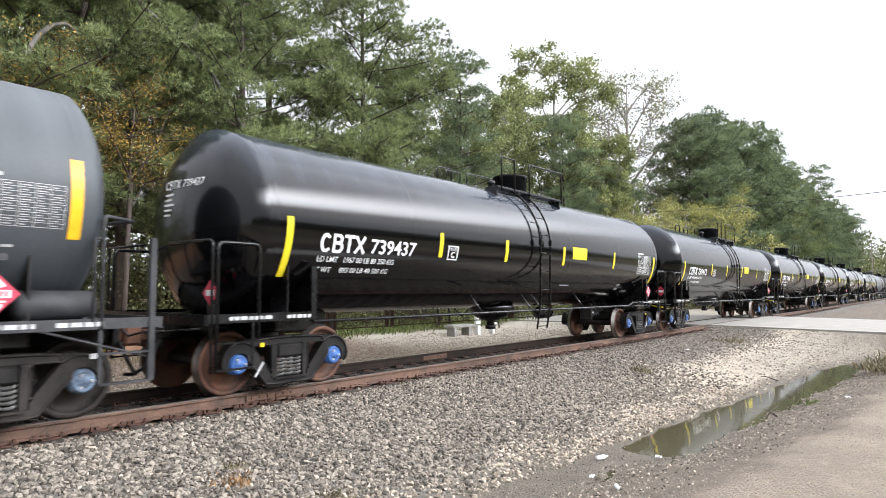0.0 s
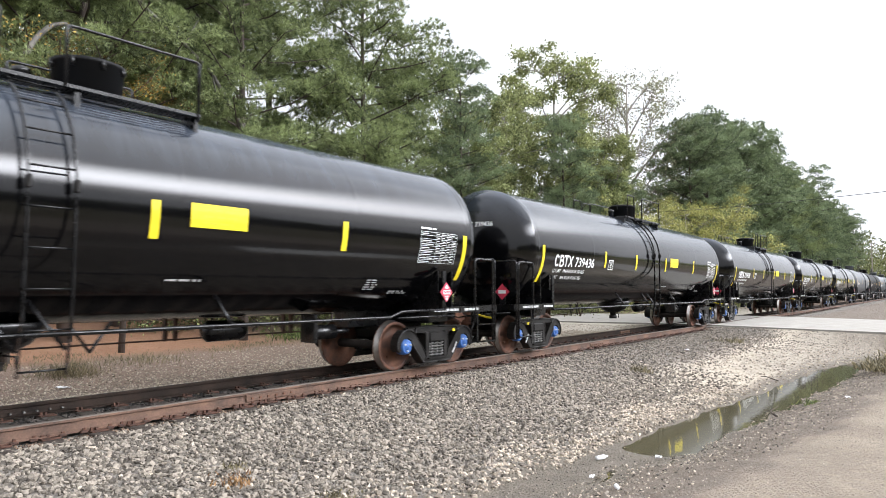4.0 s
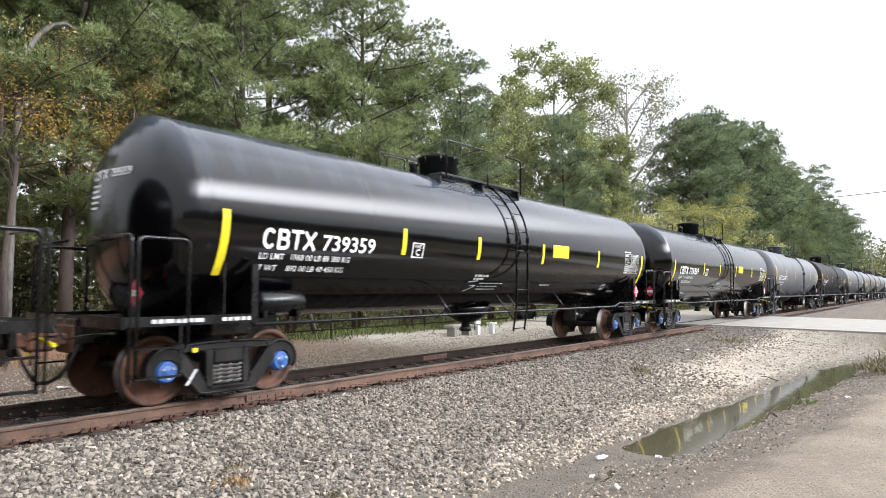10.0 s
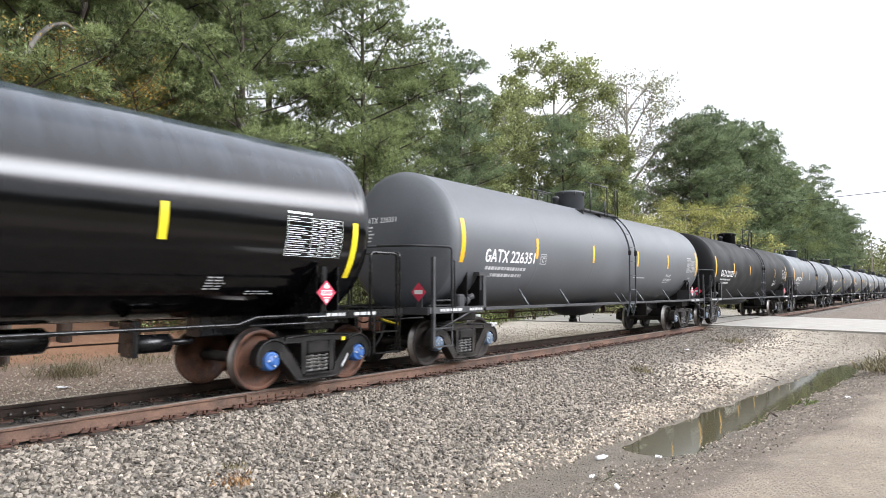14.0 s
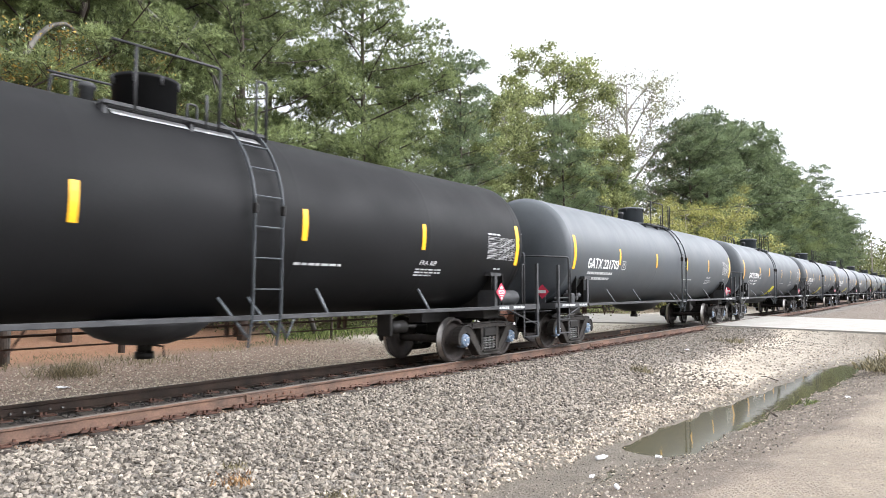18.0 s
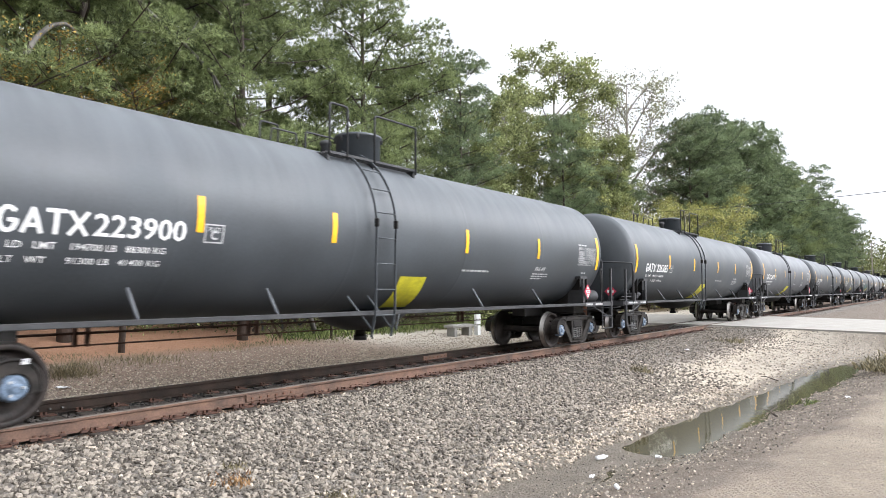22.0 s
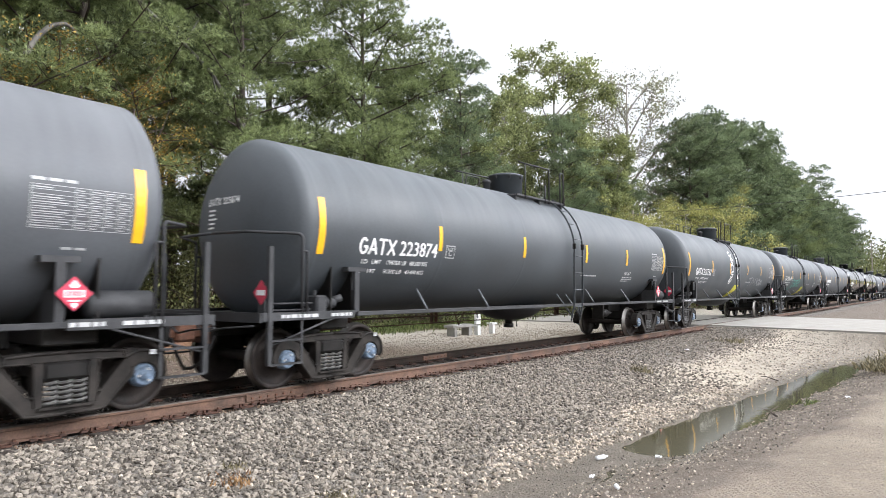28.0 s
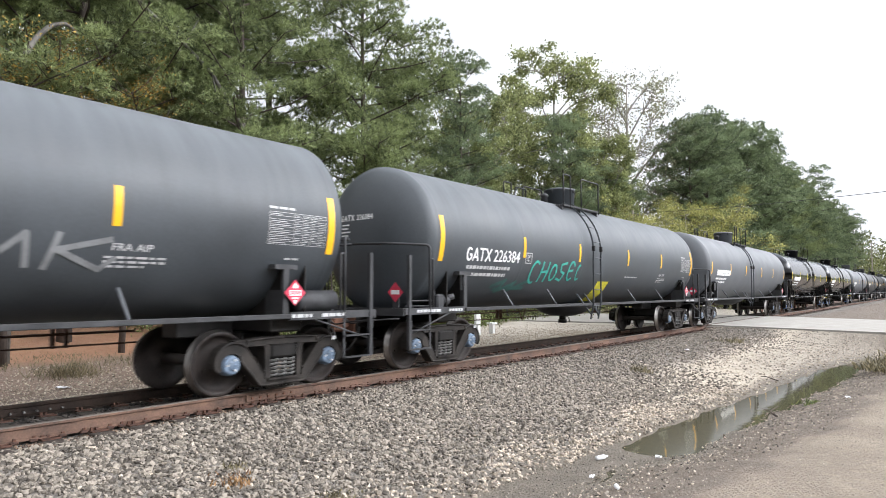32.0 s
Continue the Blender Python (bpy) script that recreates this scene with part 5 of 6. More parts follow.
def make_ground():
    xs = lines_between((-1500, -40, 8), (-40, -2, 12), (-2, 14, 110), (14, 32, 80), (32, 60, 40), (60, 200, 20), (200, 1500, 8))
    ys = lines_between((-900, -20, 6), (-20, 0, 14), (0, 7.2, 80), (7.2, 13, 44), (13, 26, 24), (26, 60, 8), (60, 900, 6))
    tagged(new("ground", grid_mesh("ground", xs, ys, ground_z, GROUND)), "stony ground with a ballast bank, muddy ditch and clay flat", "ground", kind="structure")
    wm = bpy.data.materials.new("ditch_water")
    wm.use_nodes = True
    b = wm.node_tree.nodes["Principled BSDF"]
    b.inputs["Base Color"].default_value = (0.075, 0.066, 0.038, 1)
    b.inputs["Roughness"].default_value = 0.045
    b.inputs["IOR"].default_value = 1.33
    n = wm.node_tree.nodes.new("ShaderNodeTexNoise")
    n.inputs["Scale"].default_value = 3.5
    co = wm.node_tree.nodes.new("ShaderNodeTexCoord")
    wm.node_tree.links.new(co.outputs["Object"], n.inputs["Vector"])
    bp = wm.node_tree.nodes.new("ShaderNodeBump")
    bp.inputs["Strength"].default_value, bp.inputs["Distance"].default_value = 0.05, 0.02
    wm.node_tree.links.new(n.outputs[0], bp.inputs["Height"])
    wm.node_tree.links.new(bp.outputs[0], b.inputs["Normal"])
    w = Build()
    px = np.linspace(7.2, 27.5, 60)
    v = []
    for x in px:
        v += [(x, float(edge_near(x)) - 0.25, WATER_Z), (x, float(edge_far(x)) + 0.2, WATER_Z)]
    w.add(v, [(2 * i, 2 * i + 2, 2 * i + 3, 2 * i + 1) for i in range(len(px) - 1)])
    thing("water", w, wm, "still murky brown water lying in the ditch", "water", kind="structure")


make_ground()


def sweep_x(prof, x0, x1, y, z):
    """A profile of (y, z) points drawn out along x."""
    n = len(prof)
    b = Build()
    v = [(x, y + p, z + q) for x in (x0, x1) for p, q in prof]
    f = [(i, (i + 1) % n, n + (i + 1) % n, n + i) for i in range(n)]
    b.add(v, f)
    b.add(v[:n], [tuple(range(n))])
    b.add(v[n:], [tuple(reversed(range(n)))])
    return b


def make_track():
    prof = [(-0.07, -0.172), (0.07, -0.172), (0.07, -0.16), (0.012, -0.145), (0.009, -0.05), (0.035, -0.04), (0.037, -0.012), (0.028, 0.0), (-0.028, 0.0), (-0.037, -0.012), (-0.035, -0.04), (-0.009, -0.05), (-0.012, -0.145), (-0.07, -0.16)]
    for s in (-1, 1):
        b = sweep_x(prof, -60, 400, TRACK_Y + s * 0.754, 0)
        b.m[6] = b.m[7] = b.m[8] = 1
        # The far rail gets the copy with shade in its colour.
        rail = thing("rail", b, [RAIL_SIDE, RAIL_TOP] if s < 0 else [RAIL_SHADED, RAIL_SHADED], "rusty steel rail with a polished head on timber ties" if s < 0 else "steel rail darkened by painted-in train shade, with a polished head on timber ties", "rail", "rails of the line", "structure")
        bars = shared("joint_bar", lambda: Build().box(-0.45, 0.45, -0.014, 0.014, -0.05, 0.05, 0.008), RAIL_SIDE)
        for jx in ((6.2, 17.9, 29.6) if s < 0 else (12.1, 23.8)):
            placed("joint_bar", bars, rail, jx, TRACK_Y + s * 0.754 - 0.024, -0.095)
            bolt = shared("track_bolt", lambda: Build().rod((0, -0.03, 0), (0, 0.02, 0), 0.016, 6), RUST)
            for k in range(6):
                placed("bolt", bolt, rail, jx - 0.36 + k * 0.144, TRACK_Y + s * 0.754 - 0.034, -0.095)
        if s > 0:
            head = shared("bolt_head", lambda: Build().rod((0, -0.03, 0), (0, 0.02, 0), 0.013, 6), SPRING)
            for k in range(5):
                placed("bolt", head, rail, 3.22 + k * 0.157, TRACK_Y + s * 0.754 - 0.034, -0.11, label="pale bolt head in the rail's web")
    tie = shared("tie", lambda: Build().box(-0.115, 0.115, -1.3, 1.3, -0.19, 0.0, 0.012), TIE_WOOD)
    plate = shared("tie_plate", lambda: Build().box(-0.1, 0.1, -0.18, 0.18, 0.0, 0.018, 0.004).box(-0.03, 0.0, -0.115, -0.075, 0.0, 0.05).box(0.03, 0.06, 0.075, 0.115, 0.0, 0.05).box(-0.085, -0.055, -0.11, -0.08, 0.0, 0.055), ANCHOR)
    anchor = shared("rail_anchor", lambda: Build().box(-0.018, 0.018, -0.14, 0.1, -0.012, 0.01, 0.004).box(-0.06, 0.02, -0.15, -0.11, -0.012, 0.018, 0.005).box(-0.016, 0.016, -0.09, -0.062, 0.0, 0.04, 0.004), ANCHOR)
    rnd = random.Random(11)
    for i in range(150):
        x = -3 + i * 0.508 + rnd.uniform(-0.03, 0.03)
        t = new("tie", tie)
        tagged(t, "weathered dark timber tie sunk in ballast", "railway tie", "ties of the track", "structure")
        t.matrix_basis = pose(x, TRACK_Y + rnd.uniform(-0.06, 0.06), -0.19 + rnd.uniform(-0.006, 0.004), 0, 0, rnd.uniform(-1.5, 1.5))
        for s in (-1, 1):
            placed("tie_plate", plate, t, 0, s * 0.754, 0.0)
            if x < 32 and s < 0:
                for q in (-0.15, 0.15):
                    placed("rail_anchor", anchor, t, q, s * 0.754, 0.022)


make_track()


def make_road():
    b = Build()
    for y0, y1 in ((-60, TRACK_Y - 0.754 - 0.1), (TRACK_Y - 0.754 + 0.11, TRACK_Y + 0.754 - 0.11), (TRACK_Y + 0.754 + 0.1, 60)):
        n = max(1, int((y1 - y0) / 1.2))
        v, f = [], []
        for i in range(n + 1):
            y = y0 + (y1 - y0) * i / n
            z = -0.012 - 0.012 * max(0, TRACK_Y - 1.4 - y) * (1 if y > -6 else 0) - (0.18 if y <= -6 else 0) - 0.01 * max(0, min(20, y - TRACK_Y - 2))
            v += [(29.3, y, z), (41.3, y, z), (29.3, y, z - 0.2), (41.3, y, z - 0.2)]
        for i in range(n):
            a = 4 * i
            f += [(a, a + 1, a + 5, a + 4), (a + 2, a, a + 4, a + 6), (a + 1, a + 3, a + 7, a + 5)]
        f += [(0, 2, 3, 1), (4 * n, 4 * n + 1, 4 * n + 3, 4 * n + 2)]
        b.add(v, f)
    thing("road", b, CONCRETE, "pale worn concrete road crossing the track", "road", kind="structure")


make_road()


# ---- loose stones ----
def scatter_stones(name, label, spots, sizes, mat, seed):
    """Many angular stones joined into one mesh; spots: array of x, y."""
    r = np.random.RandomState(seed)
    ico = bmesh.new()
    bmesh.ops.create_icosphere(ico, subdivisions=1, radius=1.0)
    base = np.array([v.co[:] for v in ico.verts])
    tri = np.array([[v.index for v in f.verts] for f in ico.faces])
    ico.free()
    kinds = []
    for k in range(24):
        p = base * r.uniform(0.5, 1.35, (len(base), 1)) * np.array([r.uniform(0.8, 1.25), r.uniform(0.7, 1.0), r.uniform(0.5, 0.8)])
        kinds.append(p)
    kinds = np.array(kinds)
    n = len(spots)
    ang = r.uniform(0, 6.283, n)
    tilt = r.normal(0, 0.45, (n, 2))
    p = kinds[r.randint(0, 24, n)] * sizes[:, None, None]
    c, s = np.cos(tilt[:, 0])[:, None], np.sin(tilt[:, 0])[:, None]
    x, y, z = p[..., 0], p[..., 1] * c - p[..., 2] * s, p[..., 1] * s + p[..., 2] * c
    c, s = np.cos(tilt[:, 1])[:, None], np.sin(tilt[:, 1])[:, None]
    x, z = x * c - z * s, x * s + z * c
    c, s = np.cos(ang)[:, None], np.sin(ang)[:, None]
    x, y = x * c - y * s, x * s + y * c
    gz = ground_z(spots[:, 0], spots[:, 1])
    v = np.stack([x + spots[:, :1], y + spots[:, 1:2], z + (gz + sizes * r.uniform(0.05, 0.5, n))[:, None]], -1).reshape(-1, 3)
    f = (tri[None] + (np.arange(n) * len(base))[:, None, None]).reshape(-1, 3)
    me = bpy.data.meshes.new(name)
    me.vertices.add(len(v))
    me.vertices.foreach_set("co", v.ravel())
    me.loops.add(f.size)
    me.loops.foreach_set("vertex_index", f.ravel())
    me.polygons.add(len(f))
    me.polygons.foreach_set("loop_start", np.arange(0, f.size, 3))
    me.update(calc_edges=True)
    me.polygons.foreach_set("use_smooth", [False] * len(f))
    me.materials.append(mat)
    return tagged(new(name, me), label, "gravel", kind="stuff")


def make_ballast():
    r = np.random.RandomState(5)

    def area(x0, x1, y0, y1, n):
        return np.stack([r.uniform(x0, x1, n), r.uniform(y0, y1, n)], -1)

    def cover(a):
        """How much of the bank the stones cover: close near the rail, open over the sand at its foot further on."""
        up = a[:, 1] - edge_far(a[:, 0])
        w = smooth_np(10.5, 17.0, a[:, 0] + 0.8 * wave_noise(a[:, 0], a[:, 1], 1.6, 15))
        return np.where(up > 0.05, (1 - w) * np.clip(0.35 + up * 0.9, 0, 1) + w * np.clip(0.32 + (a[:, 1] - 5.0) * 0.55 + 0.2 * wave_noise(a[:, 0], a[:, 1], 2.0, 16), 0.18, 1), 0)

    a = area(1.0, 17.0, 3.0, 8.12, 84000)
    a = a[r.rand(len(a)) < cover(a) * np.interp(a[:, 0], [11, 17], [1, 0.4])]

    def bank_stones(a, lo, span, reach, seed):
        """Grey stones up the bank, paler dusty ones in patches along its foot."""
        up = a[:, 1] - edge_far(a[:, 0]) + 0.55 * wave_noise(a[:, 0], a[:, 1], 1.1, 8) + 0.3 * wave_noise(a[:, 0], a[:, 1], 3.3, 9)
        foot = r.rand(len(a)) < np.clip((reach - up) / 0.9, 0.04, 0.85)
        for m, mat, label, k in ((~foot, BALLAST, "angular grey crushed stone ballast beside the rail", 0), (foot, SANDSTONE, "pale dusty stones along the foot of the ballast bank", 40)):
            scatter_stones("ballast", label, a[m], lo + span * r.rand(m.sum()) ** 1.4, mat, seed + k)

    bank_stones(a[(a[:, 1] < 7.72) | (r.rand(len(a)) < np.clip((8.0 - a[:, 1]) / 0.28, 0.0, 1))], 0.011, 0.028, 1.0, 1)
    a = area(1.5, 29.0, 7.66, 8.1, 11000)
    a = a[r.rand(len(a)) < np.clip((a[:, 1] - 7.62) / 0.3, 0, 1)]
    scatter_stones("ballast", "rust-stained small stones along the rail", a, r.uniform(0.008, 0.022, len(a)), RUST_STONE, 9)
    a = area(17.0, 29.2, 1.2, 8.1, 33000)
    keep = (a[:, 1] < 7.85) & (r.rand(len(a)) < cover(a))
    bank_stones(a[keep], 0.013, 0.022, 2.6, 2)
    # Oily stones whose colour also carries the shade below the cars.
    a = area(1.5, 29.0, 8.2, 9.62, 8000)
    scatter_stones("ballast", "dark ballast between the rails, oil-stained and with shade painted in", a, r.uniform(0.02, 0.045, len(a)), OILY_SHADED, 7)
    a = area(1.5, 29.0, 9.75, 17.0, 52000)
    a = a[r.rand(len(a)) < np.clip(1.3 - (a[:, 1] - 10) * 0.18, 0.2, 1)]
    scatter_stones("ballast", "dusty stone ballast beyond the rails", a, r.uniform(0.011, 0.028, len(a)), SANDSTONE, 3)
    a = area(4.0, 26.0, -0.8, 4.6, 60000)
    off = edge_near(a[:, 0]) - a[:, 1]
    keep = (off > -0.1) & (off < 3.6) & (r.rand(len(a)) < np.clip(1.15 - off * 0.6, 0.12, 1))
    a = a[keep]
    pebble = (edge_near(a[:, 0]) - a[:, 1]) > 1.35 + 0.5 * wave_noise(a[:, 0], a[:, 1], 1.4, 12)
    grey = ~pebble & (r.rand(len(a)) < 0.45)
    scatter_stones("gravel", "small loose grey stones along the ditch", a[grey], 0.004 + 0.019 * r.rand(grey.sum()) ** 2.0, BALLAST, 4)
    tan = ~pebble & ~grey
    scatter_stones("gravel", "small loose tan stones along the ditch", a[tan], 0.004 + 0.017 * r.rand(tan.sum()) ** 2.0, SANDSTONE, 24)
    scatter_stones("gravel", "small pale pebbles trodden into the path", a[pebble], 0.003 + 0.011 * r.rand(pebble.sum()) ** 2.5, SANDSTONE, 14)
    a = area(4.0, 9.5, 2.9, 4.4, 700)
    keep = (a[:, 1] < edge_far(a[:, 0])) & (a[:, 1] > edge_near(a[:, 0]))
    a = a[keep]
    scatter_stones("gravel", "scattered pebbles in the wet mud", a, r.uniform(0.005, 0.018, len(a)), BALLAST, 6)


make_ballast()


# ---- trees ----
BARK_PINE = material("pine_bark", (0.06, 0.045, 0.036), 0.95, vary=0.5, scale=4, fine=30, bump=0.8, bump_scale=25, stretch=(1, 1, 0.3))
BARK_GREY = material("dead_grey_bark", (0.07, 0.062, 0.054), 0.95, vary=0.45, scale=5, fine=30, tint=(0.14, 0.13, 0.115), bump=0.4, bump_scale=30, stretch=(1, 1, 0.4))
BARK_PALE = material("pale_bark", (0.26, 0.24, 0.21), 0.9, vary=0.35, scale=5, fine=30, bump=0.4, bump_scale=30, stretch=(1, 1, 0.4))


def leaf_material(name, base, tint, each=0.5):
    m = material(name, base, 0.6, vary=0.4, scale=0.9, fine=5, tint=tint, island=True, each=each, spec=0.25)
    nt = m.node_tree
    b = nt.nodes["Principled BSDF"]
    tr = nt.nodes.new("ShaderNodeBsdfTranslucent")
    mx = nt.nodes.new("ShaderNodeMixShader")
    mx.inputs[0].default_value = 0.3
    col = b.inputs["Base Color"].links[0].from_socket
    nt.links.new(col, tr.inputs[0])
    nt.links.new(b.outputs[0], mx.inputs[1])
    nt.links.new(tr.outputs[0], mx.inputs[2])
    nt.links.new(mx.outputs[0], nt.nodes["Material Output"].inputs[0])
    return m


NEEDLE = leaf_material("pine_needles", (0.052, 0.072, 0.03), (0.275, 0.325, 0.145))
NEEDLE_BLUE = leaf_material("dark_pine_needles", (0.06, 0.085, 0.045), (0.25, 0.31, 0.17))
LEAF_GREEN = leaf_material("broad_leaves", (0.12, 0.143, 0.055), (0.3, 0.325, 0.14))
LEAF_YELLOW = leaf_material("autumn_leaves", (0.19, 0.195, 0.065), (0.38, 0.37, 0.13))
LEAF_RUST = leaf_material("rusty_leaves", (0.15, 0.085, 0.035), (0.38, 0.26, 0.06))
LEAF_PALE = leaf_material("pale_leaves", (0.15, 0.155, 0.095), (0.3, 0.3, 0.19))
LEAF_DARK = leaf_material("undergrowth_leaves", (0.06, 0.075, 0.03), (0.15, 0.16, 0.065))


def tri_cloud(name, tris, mat):
    v = np.asarray(tris, dtype=float).reshape(-1, 3)
    f = np.arange(len(v)).reshape(-1, 3)
    me = bpy.data.meshes.new(name)
    me.vertices.add(len(v))
    me.vertices.foreach_set("co", v.ravel())
    me.loops.add(f.size)
    me.loops.foreach_set("vertex_index", f.ravel())
    me.polygons.add(len(f))
    me.polygons.foreach_set("loop_start", np.arange(0, f.size, 3))
    me.update(calc_edges=True)
    me.materials.append(mat)
    return me


def needle_puff(r, c, rad, tufts, per=22, length=0.19, width=0.019):
    """A rounded cushion of needle sprays that point up and outwards."""
    u = r.normal(0, 1, (tufts, 3))
    u /= np.linalg.norm(u, axis=-1, keepdims=True)
    u[:, 2] = np.abs(u[:, 2]) * 1.1 - 0.35
    at = c + u * rad * r.uniform(0.35, 1.0, (tufts, 1)) * np.array([1, 1, 0.72])
    d = r.normal(0, 0.7, (tufts, per, 3)) + u[:, None] + np.array([0, 0, 0.35])
    d /= np.linalg.norm(d, axis=-1, keepdims=True)
    side = np.cross(d, r.normal(0, 1, (tufts, per, 3)))
    side /= np.linalg.norm(side, axis=-1, keepdims=True) + 1e-9
    ln = length * r.uniform(0.7, 1.2, (tufts, per, 1))
    p = at[:, None] + d * 0.02
    return np.stack([p - side * width / 2, p + side * width / 2, p + d * ln], 2).reshape(-1, 3, 3)


def leaf_quads(r, centres, size):
    n = len(centres)
    a = r.normal(0, 1, (n, 3))
    a /= np.linalg.norm(a, axis=-1, keepdims=True)
    b_ = np.cross(a, r.normal(0, 1, (n, 3)))
    b_ /= np.linalg.norm(b_, axis=-1, keepdims=True) + 1e-9
    s = size * r.uniform(0.6, 1.3, (n, 1))
    a, b_ = a * s, b_ * s * 0.6
    q = np.stack([centres - a, centres - b_, centres + a, centres - a, centres + a, centres + b_], 1)
    return q.reshape(-1, 3, 3)


def pine_tree(name, label, seed, height, crown_from, spread, limbs, mat, tufts=44, dome=0.0, puff=0.6, per=22, width=0.019):
    """A pine: tapered trunk, forked limbs, and a cushion of needles at the end of each twig."""
    r = np.random.RandomState(seed)
    tree = tagged(new(name), label, "tree", "trees along the line")
    tb = Build()
    lean = r.uniform(-0.02, 0.02, 2)
    pts = [(lean[0] * h * height * 0.5 + 0.12 * math.sin(h * 5 + seed), lean[1] * h * height * 0.5, h * height) for h in np.linspace(0, 0.97, 9)]
    tb.tube(pts, 0.21 * height / 18, 9, r1=0.03)
    zs = [p[2] for p in pts]
    needles = []
    for i in range(limbs):
        up = ((i + r.rand()) / limbs) ** 0.92
        h = crown_from + (1 - crown_from) * up
        a = i * 2.4 + r.uniform(-0.5, 0.5)
        shape = math.sin(math.pi * min(1, 0.24 + 0.76 * up) ** 0.8) * (1 - dome) + dome * math.sqrt(max(0.05, 1 - (max(0, up - 0.35) / 0.66) ** 2))
        reach = spread * (0.3 + 0.7 * shape) * r.uniform(0.65, 1.12)
        z0 = h * height
        start = np.array([np.interp(z0, zs, [p[0] for p in pts]), np.interp(z0, zs, [p[1] for p in pts]), z0])
        rise = reach * (0.16 + 0.55 * up) * r.uniform(0.3, 1.5)
        end = start + np.array([reach * math.cos(a), reach * math.sin(a), min(rise, height * 1.01 - z0)])
        mid = (start + end) / 2 + np.array([0, 0, -0.06 * reach]) + r.normal(0, 0.08, 3)
        tb.tube([start, mid, end], (0.05 - 0.02 * up) * height / 18, 5, r1=0.014)
        k = max(2, int(reach * 1.4))
        for j in range(k):
            t = 0.3 + 0.72 * (j + r.rand()) / k
            on = start + (end - start) * t + np.array([0, 0, -0.06 * reach * math.sin(math.pi * min(1, t))])
            side = np.array([-math.sin(a), math.cos(a), 0]) * r.uniform(0.35, 0.95) * (1 if j % 2 else -1) * (0.35 + 0.3 * reach / spread)
            tip = on + side + np.array([0, 0, r.uniform(0.1, 0.45)])
            tb.tube([on, tip], 0.018, 4, r1=0.008)
            rad = puff * r.uniform(0.7, 1.25)
            needles.append(needle_puff(r, tip, rad, int(tufts * (rad / puff) ** 1.6), per, 0.19, width))
    needles.append(needle_puff(r, np.array([*pts[-1][:2], height * 0.975]), puff, tufts, per, 0.19, width))
    part("trunk", tb, BARK_PINE, tree)
    part("crown", tri_cloud("crown", np.concatenate(needles), mat), None, tree)
    return tree


def broad_tree(name, label, seed, height, crown_from, spread, boughs, clumps, leaves, size, mat, bark, blob=0.34, loose=0.85, slim=0.16):
    """A broad-leaved tree: forked trunk, boughs that branch into twigs, a loose clump of leaves on each."""
    r = np.random.RandomState(seed)
    tree = tagged(new(name), label, "tree", "trees along the line")
    tb = Build()
    fork = height * crown_from
    pts = [(0, 0, 0), (0.1, 0.05, fork * 0.5), (0.05, -0.1, fork), (0.2 * math.sin(seed), 0.2, height * 0.7), (0.3 * math.sin(seed), 0.2, height * 0.92)]
    tb.tube(pts, slim * height / 14, 8, r1=0.03)
    cents = []
    for i in range(boughs):
        u = (i + 0.5 + r.uniform(-0.3, 0.3)) / boughs
        a, h = i * 2.4 + r.uniform(-0.4, 0.4), crown_from + (0.97 - crown_from) * u
        reach = spread * math.sqrt(max(0.16, 1 - (1.75 * u - 0.85) ** 2)) * r.uniform(0.5, 1.0)
        c = np.array([reach * math.cos(a), reach * math.sin(a), h * height])
        z0 = max(fork * 0.8, c[2] - reach * r.uniform(0.8, 1.4))
        root = np.array([np.interp(z0, [p[2] for p in pts], [p[0] for p in pts]), np.interp(z0, [p[2] for p in pts], [p[1] for p in pts]), z0])
        bend = (root + c) / 2 + r.normal(0, 0.15, 3)
        tb.tube([root, bend, c], 0.06 * slim / 0.16 * height / 14, 5, r1=0.015)
        for j in range(clumps):
            e = c + r.normal(0, loose, 3) * np.array([1, 1, 0.75])
            f = c + (bend - c) * r.uniform(0, 0.8)
            tb.tube([f, (f + e) / 2 + r.normal(0, 0.08, 3), e], 0.026 * height / 14, 4, r1=0.01)
            cents.append(e + r.normal(0, 1, (leaves, 3)) * np.array([blob, blob, blob * 0.7]))
    part("trunk", tb, bark, tree)
    part("crown", tri_cloud("crown", leaf_quads(r, np.concatenate(cents), size), mat), None, tree)
    return tree


def plant(ob, spots, h0):
    """Sets copies of a tree: spots of x, y, height."""
    r = random.Random(int(h0 * 7) + len(spots))
    for i, (x, y, h) in enumerate(spots):
        m = pose(x, y, float(ground_z(np.array([x]), np.array([y]))[0]) - 0.05, 0, 0, r.uniform(0, 360))
        t = ob if i == 0 else copy_thing(ob, m)
        t.matrix_basis = m @ Matrix.Diagonal((*(h / h0 * k for k in (r.uniform(0.95, 1.08), r.uniform(0.95, 1.08), 1.0)), 1))


